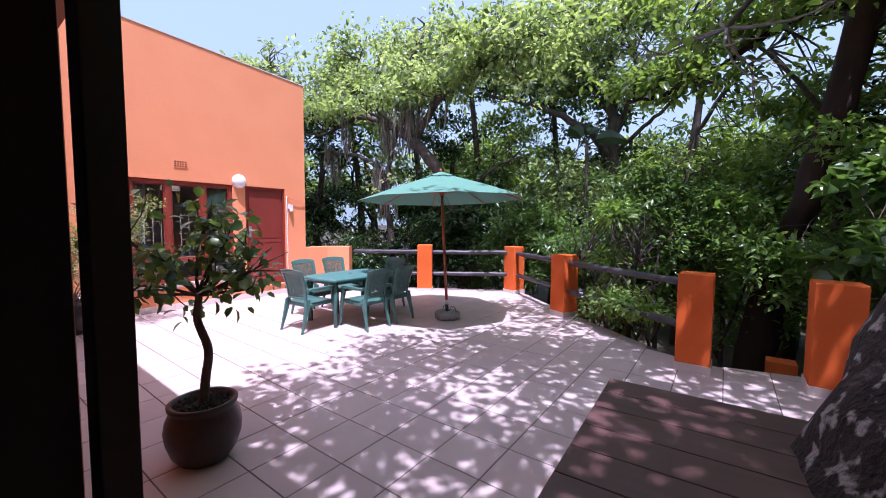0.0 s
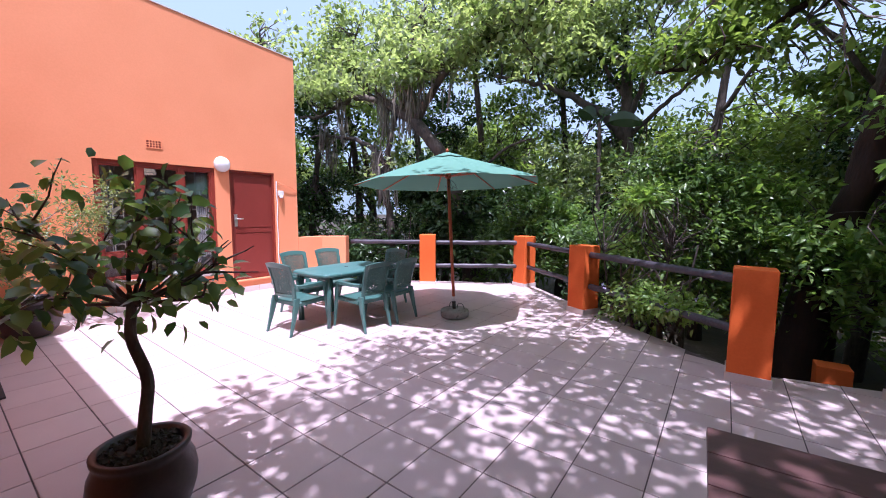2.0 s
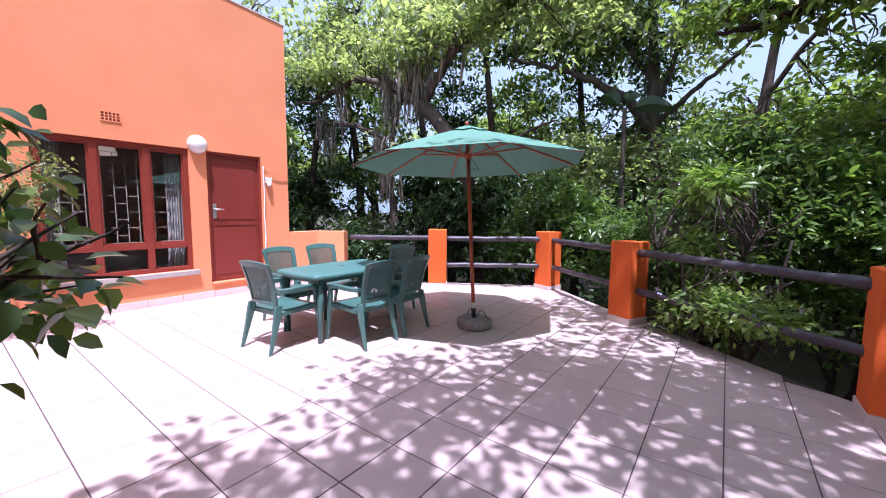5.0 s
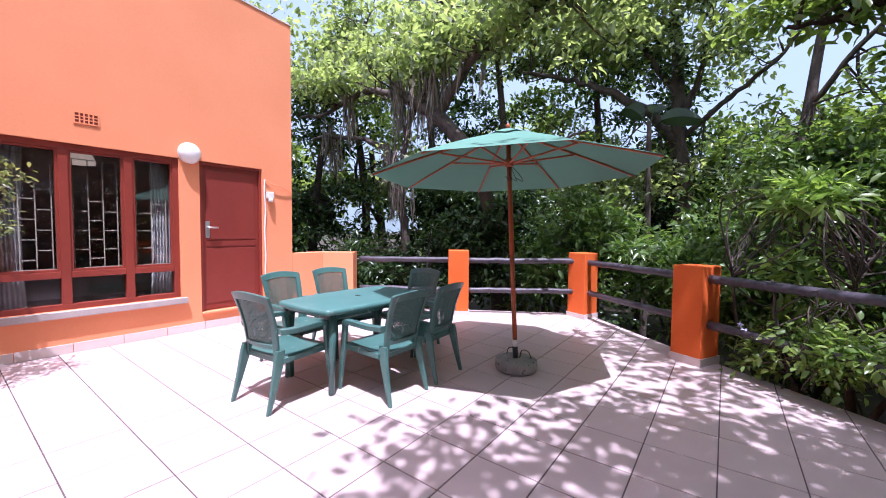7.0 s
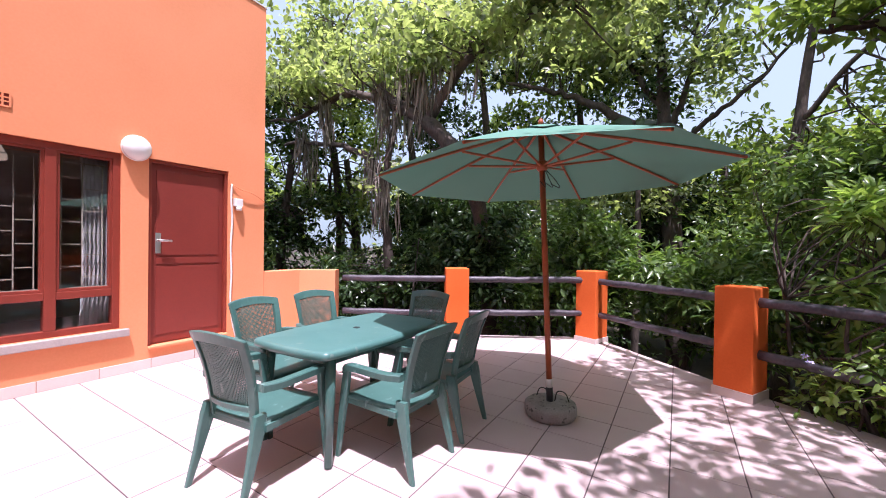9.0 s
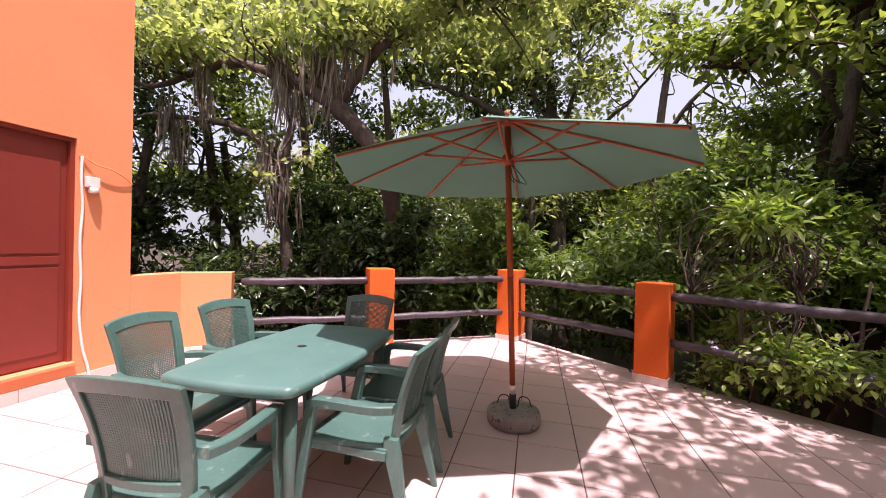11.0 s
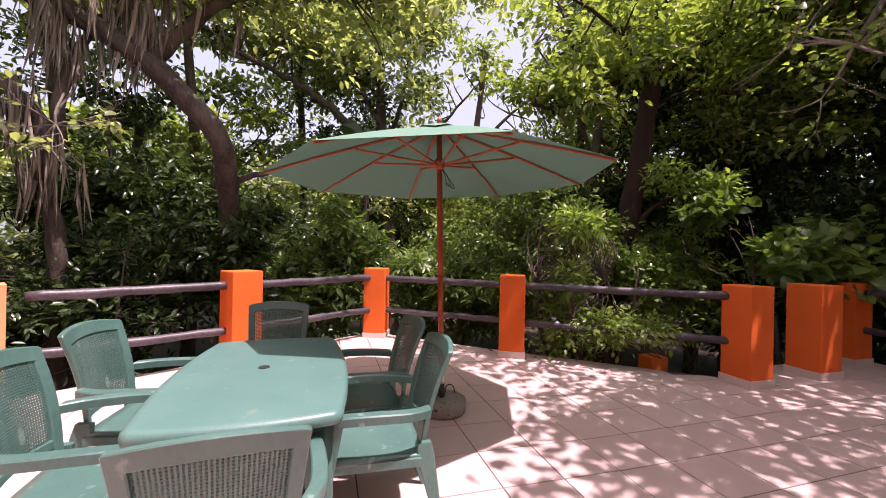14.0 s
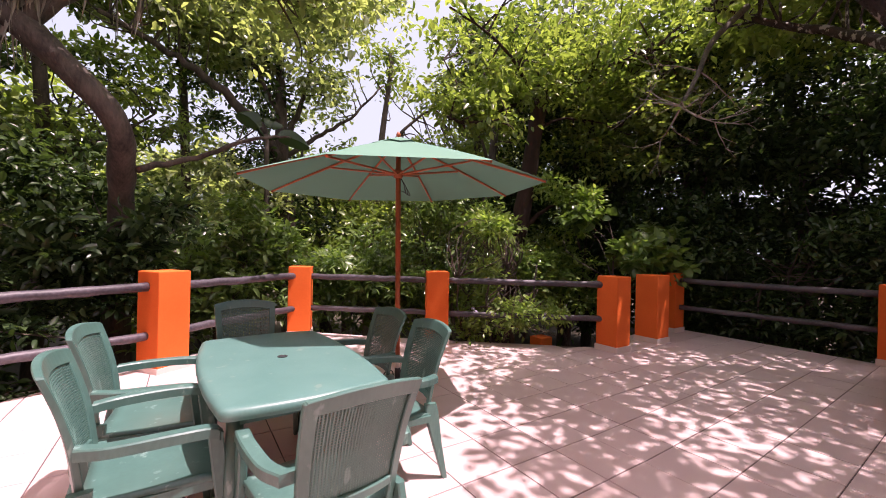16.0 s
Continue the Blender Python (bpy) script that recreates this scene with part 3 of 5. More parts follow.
# ---- fittings on the house wall ----
vent = tagged(empty("air_vent", WX, 3.27, 2.59), "orange painted terracotta air brick", "vent")
bm = boxes((0.001, -0.105, -0.062, 0.010, 0.105, -0.050), (0.001, -0.105, 0.050, 0.010, 0.105, 0.062), (0.001, -0.105, -0.05, 0.010, -0.092, 0.05), (0.001, 0.092, -0.05, 0.010, 0.105, 0.05))
part("frame", bm, ORANGE, vent)
# flat plate, coloured dark for the shade inside the openings
part("backing", boxes((0.0005, -0.092, -0.05, 0.003, 0.092, 0.05)), RED_WOOD, vent, "dark red plate for the shaded openings")
for i in range(4):
    yb = -0.092 + 0.184 * (i + 1) / 5
    part("slat", boxes((0.003, yb - 0.006, -0.05, 0.010, yb + 0.006, 0.05)), ORANGE, vent)
for i in range(2):
    zb = -0.05 + 0.1 * (i + 1) / 3
    part("slat", boxes((0.003, -0.092, zb - 0.005, 0.0095, 0.092, zb + 0.005)), ORANGE, vent)

wl = tagged(empty("wall_light", WX, 4.235, 2.385), "round white opal bulkhead lamp on the orange wall", "lamp")
bm = bmesh.new()
lathe(bm, [(0.128, 0.0), (0.132, 0.012), (0.128, 0.026)], 32)
bmesh.ops.rotate(bm, verts=bm.verts[:], matrix=Matrix.Rotation(math.pi / 2, 3, "Y"))
part("base", bm, WHITE, wl, smooth=True)
bm = bmesh.new()
lathe(bm, [(0.126, 0.026), (0.124, 0.045), (0.108, 0.075), (0.078, 0.097), (0.04, 0.108), (0.008, 0.11)], 32)
bmesh.ops.rotate(bm, verts=bm.verts[:], matrix=Matrix.Rotation(math.pi / 2, 3, "Y"))
part("globe", bm, GLOBE, wl, smooth=True)

sensor = tagged(empty("wall_sensor", WX, 5.285, 1.90), "small white sensor box with a round eye on the wall", "sensor")
part("housing", boxes((0.0, -0.048, -0.01, 0.06, 0.048, 0.085), bevel=0.008), WHITE, sensor)
bm = bmesh.new()
lathe(bm, [(0.03, -0.06), (0.036, -0.05), (0.036, -0.012)], 16, 0.045, 0)
part("eye", bm, WHITE, sensor, smooth=True)
bm = bmesh.new()
tube(bm, smooth_path([(WX + 0.012, 5.212, 2.16), (WX + 0.016, 5.206, 1.95), (WX + 0.012, 5.222, 1.7), (WX + 0.014, 5.205, 1.4), (WX + 0.012, 5.218, 1.05), (WX + 0.016, 5.206, 0.75), (WX + 0.014, 5.235, 0.45), (WX + 0.014, 5.282, 0.25), (WX + 0.014, 5.30, 0.105)]), 0.011, 8)
tagged(part("cable_conduit", bm, WHITE, None, "", True), "white cable running down beside the door", "cable")
bm = bmesh.new()
tube(bm, smooth_path([(WX + 0.01, 5.19, 2.17), (WX + 0.035, 5.33, 2.10), (WX + 0.04, 5.43, 2.085), (WX + 0.03, 5.55, 2.04), (WX + 0.01, HY, 1.98)]), 0.007, 6)
tagged(part("wall_cable", bm, ORANGE, None, "", True), "sagging orange-painted cable on the wall", "cable")

# ---- deck table about the tree ----
deck = tagged(empty("tree_bench", 0, 0, 0), "brown plank table on an orange base beside a tree", "bench")
DX0, DX1, DY0, DY1, DZ = -1.30, 0.95, 1.78, 3.0, 0.72
part("base", boxes((DX0 + 0.06, DY0 + 0.06, 0.001, DX1 - 0.06, DY1 - 0.06, DZ - 0.035)), ORANGE_POST, deck, "orange plastered base")
n = 6
for i in range(n):
    ya, yb = DY0 + (DY1 - DY0) * i / n + 0.003, DY0 + (DY1 - DY0) * (i + 1) / n - 0.003
    bm = boxes((DX0, ya, DZ - 0.034, DX1, yb, DZ), bevel=0.004)
    part("plank", bm, DECK, deck)
deck.matrix_world = pose(DX0, DY1, 0, 0, 0, 3.0) @ pose(-DX0, -DY1, 0)


# ---- resin armchair ----
def bar(bm, pts, half_x, half_y):
    """A moulded bar with cut corners along points, with half widths across x and y at each."""
    rings = []
    for p, a, b in zip(pts, half_x, half_y):
        c = 0.35 * min(a, b)
        rings.append([bm.verts.new(Vector(p) + Vector((x, y, 0))) for x, y in ((-a, -b + c), (-a + c, -b), (a - c, -b), (a, -b + c), (a, b - c), (a - c, b), (-a + c, b), (-a, b - c))])
    for p, q in zip(rings, rings[1:]):
        for k in range(8):
            bm.faces.new((p[k], p[(k + 1) % 8], q[(k + 1) % 8], q[k]))
    bm.faces.new(rings[0][::-1])
    bm.faces.new(rings[-1])


def armchair():
    """Facing +y, at the origin, its feet on z = 0."""
    ch = empty("armchair")
    tagged(ch, "green resin garden armchair with a mesh back", "chair", "armchairs round the garden table")
    # seat: dished slab
    bm = bmesh.new()
    n, m = 10, 10
    grid = []
    for j in range(m + 1):
        v = j / m
        row = []
        for i in range(n + 1):
            u = i / n * 2 - 1
            w = 0.225 + 0.03 * v
            z = 0.425 - 0.016 * (1 - u * u) * math.sin(v * math.pi) - 0.03 * max(0, v - 0.85) / 0.15 * 0.6 - 0.012 * (1 - v)
            row.append(bm.verts.new((u * w, -0.22 + 0.47 * v, z)))
        grid.append(row)
    for j in range(m):
        for i in range(n):
            bm.faces.new((grid[j][i], grid[j][i + 1], grid[j + 1][i + 1], grid[j + 1][i]))
    ex = bmesh.ops.extrude_face_region(bm, geom=bm.faces[:])
    for v in [g for g in ex["geom"] if isinstance(g, bmesh.types.BMVert)]:
        v.co.z -= 0.022
    bmesh.ops.recalc_face_normals(bm, faces=bm.faces[:])
    part("seat", bm, GREEN, ch, smooth=True)
    bm = boxes((-0.235, 0.215, 0.355, 0.235, 0.24, 0.408), (-0.215, -0.22, 0.36, 0.215, -0.20, 0.392), (-0.245, -0.2, 0.365, -0.225, 0.215, 0.402), (0.225, -0.2, 0.365, 0.245, 0.215, 0.402))
    part("apron", bm, GREEN, ch)
    for sx in (-1, 1):
        # front leg runs up to the arm
        bm = bmesh.new()
        bar(bm, [(sx * 0.258, 0.262, 0.0), (sx * 0.256, 0.238, 0.22), (sx * 0.255, 0.216, 0.42), (sx * 0.264, 0.190, 0.58), (sx * 0.268, 0.172, 0.615)], [0.012, 0.015, 0.018, 0.017, 0.016], [0.015, 0.022, 0.030, 0.027, 0.024])
        part("front_leg", bm, GREEN, ch, smooth=False)
        bm = bmesh.new()
        bar(bm, [(sx * 0.222, -0.325, 0.0), (sx * 0.216, -0.270, 0.20), (sx * 0.210, -0.222, 0.40), (sx * 0.206, -0.214, 0.46)], [0.012, 0.015, 0.017, 0.017], [0.016, 0.028, 0.044, 0.036])
        part("back_leg", bm, GREEN, ch, smooth=False)
        # arm: flat strip
        bm = bmesh.new()
        pts = smooth_path([(sx * 0.228, -0.232, 0.622), (sx * 0.268, -0.13, 0.624), (sx * 0.278, 0.05, 0.628), (sx * 0.268, 0.175, 0.620), (sx * 0.264, 0.215, 0.592)], 4)
        ring = None
        for i, p in enumerate(pts):
            w = 0.027 if i < len(pts) - 2 else 0.020
            r = [bm.verts.new(p + Vector(o)) for o in ((-w * 0.9, 0, -0.030), (w * 0.9, 0, -0.030), (w, 0, 0.006), (w * 0.8, 0, 0.012), (-w * 0.8, 0, 0.012), (-w, 0, 0.006))]
            if ring:
                for k in range(6):
                    bm.faces.new((ring[k], ring[(k + 1) % 6], r[(k + 1) % 6], r[k]))
            else:
                bm.faces.new(r[::-1])
            ring = r
        bm.faces.new(ring)
        bmesh.ops.recalc_face_normals(bm, faces=bm.faces[:])
        part("armrest", bm, GREEN, ch)

    def back(u, v):
        """A place on the leaning, hollow back: u across -1..1, v up 0..1."""
        w = 0.188 + 0.03 * v
        return Vector((u * w, -0.215 - 0.115 * v - 0.035 * (1 - u * u) + 0.02 * math.sin(v * 3), 0.44 + 0.464 * v - 0.020 * v * u * u))

    bm = bmesh.new()

    def strip(uv, half_u, half_v, depth=0.016):
        """A bar of the back's frame along (u, v) points."""
        ring = None
        for u, v in uv:
            a, b = back(u - half_u, v - half_v), back(u + half_u, v + half_v)
            r = [bm.verts.new(q) for q in (a + Vector((0, depth, 0)), b + Vector((0, depth, 0)), b - Vector((0, depth, 0)), a - Vector((0, depth, 0)))]
            if ring:
                for k in range(4):
                    bm.faces.new((ring[k], ring[(k + 1) % 4], r[(k + 1) % 4], r[k]))
            else:
                bm.faces.new(r[::-1])
            ring = r
        bm.faces.new(ring)

    for s in (-1, 1):
        strip([(s * 0.92, v / 8) for v in range(-1, 9)], 0.105, 0.0, 0.013)
    strip([(u / 6, 0.95 - 0.012 * (u / 6) ** 2) for u in range(-6, 7)], 0.0, 0.068, 0.0135)
    strip([(u / 6, 0.10) for u in range(-5, 6)], 0.0, 0.04, 0.0125)
    bmesh.ops.recalc_face_normals(bm, faces=bm.faces[:])
    bmesh.ops.bevel(bm, geom=[e for e in bm.edges if e.is_manifold and e.calc_face_angle(0) > 0.9], offset=0.004, segments=1, affect="EDGES")
    part("back_frame", bm, GREEN, ch)
    # mesh of the back
    bm = bmesh.new()

    def wire(p, q, r=0.0029):
        p, q = p + Vector((0, 0.004, 0)), q + Vector((0, 0.004, 0))
        d = (q - p)
        s = Vector((1, 0, 0)) if abs(d.z) > abs(d.x) else Vector((0, 0, 1))
        f = Vector((0, 1, 0))
        va = [bm.verts.new(p + s * a * r + f * b * 0.0016) for a, b in ((-1, -1), (1, -1), (1, 1), (-1, 1))]
        vb = [bm.verts.new(q + s * a * r + f * b * 0.0016) for a, b in ((-1, -1), (1, -1), (1, 1), (-1, 1))]
        for k in range(4):
            bm.faces.new((va[k], va[(k + 1) % 4], vb[(k + 1) % 4], vb[k]))

    for i in range(31):
        u = -0.82 + 1.64 * i / 30
        for k in range(5):
            wire(back(u, 0.12 + 0.78 * k / 5), back(u, 0.12 + 0.78 * (k + 1) / 5))
    for j in range(34):
        v = 0.14 + 0.75 * j / 33
        for k in range(5):
            wire(back(-0.82 + 1.64 * k / 5, v), back(-0.82 + 1.64 * (k + 1) / 5, v))
    bmesh.ops.recalc_face_normals(bm, faces=bm.faces[:])
    part("back_mesh", bm, GREEN, ch, "perforated green mesh")
    return ch


CHAIRS = [(-5.775, 4.005, 7.0), (-5.245, 4.612, 89.5), (-5.263, 5.166, 95), (-6.35, 4.492, -87), (-6.374, 5.086, -95), (-5.85, 5.608, 184)]
first = armchair()
for i, (x, y, r) in enumerate(CHAIRS):
    m = pose(x, y, floor_z(x), 0, math.degrees(math.atan(SLOPE)), 0) @ pose(0, 0, 0, 0, 0, r)
    if i == 0:
        first.matrix_world = m
    else:
        copy_thing(first, m)

# ---- garden table ----
TBX, TBY, TBR, TBZ, TBW, TBL = -5.784, 4.79, 1.5, 0.728, 0.362, 0.645
table = tagged(empty("garden_table", TBX, TBY, floor_z(TBX), TBR), "green resin garden table with a parasol hole", "table")


def rounded(w, l, r, bow, n=6):
    out = []
    for cx, cy, a0 in ((w - r, l - r, 0), (-w + r, l - r, 90), (-w + r, -l + r, 180), (w - r, -l + r, 270)):
        for k in range(n + 1):
            a = radians(a0 + 90 * k / n)
            out.append((cx + r * math.cos(a), cy + r * math.sin(a)))
    res = []
    for i, (x, y) in enumerate(out):
        res.append((x, y))
        x2, y2 = out[(i + 1) % len(out)]
        if math.hypot(x2 - x, y2 - y) > 0.05:
            for k in range(1, 8):
                res.append((x + (x2 - x) * k / 8, y + (y2 - y) * k / 8))
    return [(x * (1 + bow * (1 - (y / l) ** 2)), y * (1 + bow * 0.35 * (1 - min(1, abs(x) / w) ** 2))) for x, y in res]


bm = bmesh.new()
rings = []
for off, z in ((-0.03, TBZ - 0.055), (-0.004, TBZ - 0.05), (0.0, TBZ - 0.03), (-0.004, TBZ - 0.012), (-0.018, TBZ - 0.002), (-0.035, TBZ), (-0.30, TBZ + 0.001)):
    rings.append([bm.verts.new((x, y, z)) for x, y in rounded(TBW + off, TBL + off, max(0.010, 0.036 + off), 0.15)])
for a, b in zip(rings, rings[1:]):
    for k in range(len(a)):
        bm.faces.new((a[k], a[(k + 1) % len(a)], b[(k + 1) % len(a)], b[k]))
bm.faces.new(rings[0][::-1])
bm.faces.new(rings[-1])
part("tabletop", bm, GREEN_TOP, table, smooth=True)
# no opening is cut: a black disc gives the hole its darkness
bm = bmesh.new()
lathe(bm, [(0.028, TBZ + 0.0015), (0.028, TBZ + 0.004), (0.02, TBZ + 0.004), (0.018, TBZ + 0.002)], 20)
part("parasol_hole", bm, BLACK, table, "black disc for the dark of the parasol hole")
for sx in (-1, 1):
    for sy in (-1, 1):
        bm = bmesh.new()
        tube(bm, [(sx * 0.318, sy * 0.575, 0), (sx * 0.305, sy * 0.555, 0.4), (sx * 0.295, sy * 0.54, TBZ - 0.052)], [0.026, 0.03, 0.034], 8)
        part("leg", bm, GREEN, table, smooth=True)
part("apron", boxes((-0.30, -0.57, TBZ - 0.10, 0.30, -0.55, TBZ - 0.0545), (-0.30, 0.55, TBZ - 0.10, 0.30, 0.57, TBZ - 0.0545), (-0.31, -0.55, TBZ - 0.10, -0.29, 0.55, TBZ - 0.0545), (0.29, -0.55, TBZ - 0.10, 0.31, 0.55, TBZ - 0.0545)), GREEN, table)

# ---- parasol ----
UX, UY = -4.535, 5.80
par = tagged(empty("parasol", UX, UY, floor_z(UX)), "open green canvas parasol on a reddish wooden pole", "parasol")
LEAN = Vector((-0.093, -0.082, 2.40)).normalized()


def up_pole(z, r=0.0, a=0.0):
    """A place at height z along the leaning pole, r out at angle a."""
    return Vector((LEAN.x / LEAN.z * z + r * math.cos(a), LEAN.y / LEAN.z * z + r * math.sin(a), z))


bm = bmesh.new()
lathe(bm, [(0.192, 0.001), (0.206, 0.014), (0.211, 0.04), (0.211, 0.085), (0.205, 0.108), (0.188, 0.119), (0.03, 0.123)], 40)
for v in bm.verts:
    v.co += Vector((noise.noise(v.co * 9), noise.noise(v.co * 9 + Vector((5, 0, 0))), 0)) * 0.008
part("base", bm, CONCRETE, par, "round rough concrete base", True)
for s in (-1, 1):
    bm = bmesh.new()
    tube(bm, smooth_path([(s * 0.03, 0.02, 0.122), (s * 0.05, 0.03, 0.20), (s * 0.11, 0.05, 0.19), (s * 0.14, 0.06, 0.115)]), 0.005, 6)
    part("handle", bm, BLACK, par, "black iron lifting loop", True)
bm = bmesh.new()
tube(bm, [up_pole(0.115), up_pole(0.24)], 0.028, 14)
part("socket", bm, BLACK, par, "dark metal tube", True)
bm = bmesh.new()
tube(bm, [up_pole(0.24), up_pole(0.31)], 0.0255, 14)
part("sleeve", bm, WHITE, par, "white sleeve", True)
bm = bmesh.new()
tube(bm, [up_pole(0.31), up_pole(1.17)], 0.0235, 14)
part("lower_pole", bm, TEAK, par, smooth=True)
bm = bmesh.new()
tube(bm, [up_pole(1.17), up_pole(1.19), up_pole(2.40)], [0.027, 0.0245, 0.0235], 14)
part("upper_pole", bm, TEAK, par, smooth=True)
bm = bmesh.new()
tube(bm, [up_pole(2.045), up_pole(2.06), up_pole(2.115), up_pole(2.13)], [0.034, 0.046, 0.046, 0.034], 16)
part("runner", bm, TEAK, par, smooth=True)
bm = bmesh.new()
tube(bm, [up_pole(2.345), up_pole(2.355), up_pole(2.40), up_pole(2.41)], [0.03, 0.05, 0.05, 0.03], 16)
part("top_hub", bm, TEAK, par, smooth=True)
RIM, TIP_Z, TOP_Z, PHASE = 1.39, 1.972, 2.405, 0.0
TILT = 0.033   # the cover hangs a little lower towards the table


def canopy_at(r, a):
    """Canvas height at radius r (share of the rim) and angle a: sags between the ribs."""
    k = (math.degrees(a) - PHASE) / 45
    s = abs((k % 1) - 0.5) * 2
    flat = math.cos(math.pi / 8) / math.cos(((k % 1) - 0.5) * math.pi / 4)
    rr = r * RIM * (flat * 0.985 + (1 - flat) * 0.0)
    z = TOP_Z - (TOP_Z - TIP_Z) * (0.86 * r + 0.14 * r * r) - 0.035 * (1 - s) * r * (1 - r) * 2
    return up_pole(z + TILT * rr * math.cos(a), rr, a)


bm = bmesh.new()
NA, NR = 64, 12
rings = []
for j in range(NR + 1):
    r = 0.04 + 0.96 * j / NR
    rings.append([bm.verts.new(canopy_at(r, radians(PHASE) + 2 * math.pi * k / NA)) for k in range(NA)])
for a, b in zip(rings, rings[1:]):
    for k in range(NA):
        bm.faces.new((a[k], b[k], b[(k + 1) % NA], a[(k + 1) % NA]))
part("canopy", bm, CANOPY, par, "green canvas cover", True)
bm = bmesh.new()
rings = []
for j in range(5):
    r = 0.02 + 0.17 * j / 4
    rings.append([bm.verts.new(canopy_at(r, radians(PHASE) + 2 * math.pi * k / NA) + Vector((0, 0, 0.028 - 0.012 * j / 4))) for k in range(NA)])
for a, b in zip(rings, rings[1:]):
    for k in range(NA):
        bm.faces.new((a[k], b[k], b[(k + 1) % NA], a[(k + 1) % NA]))
part("vent_cap", bm, CANOPY, par, "green canvas vent cap", True)
bm = bmesh.new()
lathe(bm, [(0.012, 0), (0.02, 0.01), (0.022, 0.03), (0.012, 0.05), (0.004, 0.056)], 14)
bmesh.ops.translate(bm, verts=bm.verts[:], vec=up_pole(TOP_Z + 0.02))
part("finial", bm, TEAK, par, smooth=True)
for i in range(8):
    a = radians(PHASE + 45 * i)
    bm = bmesh.new()
    pts = [canopy_at(r, a) - Vector((0, 0, 0.014)) for r in (0.035, 0.25, 0.5, 0.75, 0.985)]
    tube(bm, pts, [0.012, 0.012, 0.012, 0.011, 0.010], 6)
    rib = part("rib", bm, TEAK, par)
    bm = bmesh.new()
    tube(bm, [up_pole(2.085, 0.04, a), canopy_at(0.5, a) - Vector((0, 0, 0.028))], 0.010, 6)
    part("strut", bm, TEAK, rib)
bm = bmesh.new()
for k, (dx, dy) in enumerate(((0.06, -0.03), (0.09, 0.02), (0.03, -0.06))):
    tube(bm, smooth_path([up_pole(2.06) + Vector((0.02, 0, 0)), up_pole(1.98) + Vector((dx, dy, 0)), up_pole(1.90) + Vector((dx * 1.5, dy, 0)), up_pole(1.94) + Vector((dx * 0.6, dy * 2, 0))]), 0.003, 5)
part("cord", bm, BLACK, par, "thin dark pull cords", True)


# ---- plants ----
def pot(parent, r, h):
    bm = bmesh.new()
    lathe(bm, [(r * 0.66, 0.0), (r * 0.74, 0.012), (r * 0.95, h * 0.18), (r * 1.09, h * 0.40), (r * 1.12, h * 0.56), (r * 1.06, h * 0.72), (r * 0.95, h * 0.85), (r * 0.94, h * 0.89), (r * 1.0, h * 0.93), (r * 1.01, h * 0.985), (r * 0.96, h), (r * 0.86, h * 0.985), (r * 0.83, h * 0.88), (r * 0.05, h * 0.875)], 40)
    for v in bm.verts:
        v.co += Vector((noise.noise(v.co * 6), noise.noise(v.co * 6 + Vector((9, 0, 0))), 0)) * 0.006
    part("pot", bm, POT, parent, "dark glazed round clay pot", True)
    rng = random.Random(4)
    bm = bmesh.new()
    lathe(bm, [(r * 0.84, h * 0.88), (r * 0.5, h * 0.915), (r * 0.02, h * 0.93)], 24)
    for _ in range(130):
        a, q = rng.uniform(0, 6.28), r * 0.8 * rng.random() ** 0.5
        c = Vector((q * math.cos(a), q * math.sin(a), h * 0.915 + 0.012))
        box(bm, -0.016, -0.009, -0.006, 0.016, 0.009, 0.006, m=Matrix.Translation(c) @ Euler((rng.uniform(-1, 1), rng.uniform(-1, 1), rng.uniform(0, 6))).to_matrix().to_4x4())
    tagged(part("soil", bm, SOIL, parent, "dark bark mulch"), kind="stuff")


def branch_set(rng, start, ways, r0, bm, ends, depth=0):
    """Limbs that fork; the twig ends are gathered in ends."""
    for way, L in ways:
        p, d = Vector(start), Vector(way).normalized()
        pts = [p.copy()]
        for k in range(4):
            d = (d + Vector((rng.uniform(-1, 1), rng.uniform(-1, 1), rng.uniform(-0.6, 0.8))) * 0.22).normalized()
            p = p + d * L / 4
            pts.append(p.copy())
        tube(bm, pts, [r0 * (1 - 0.16 * k) for k in range(5)], 6, cap=False)
        ends.append(p.copy())
        ends.append(pts[3].copy())
        if depth:
            ways2 = []
            for _ in range(3):
                ways2.append(((d + Vector((rng.uniform(-1, 1), rng.uniform(-1, 1), rng.uniform(-0.5, 0.7))) * 0.9), L * rng.uniform(0.5, 0.75)))
            branch_set(rng, p, ways2[:2], r0 * 0.5, bm, ends, depth - 1)
            branch_set(rng, pts[2], ways2[2:], r0 * 0.45, bm, ends, depth - 1)


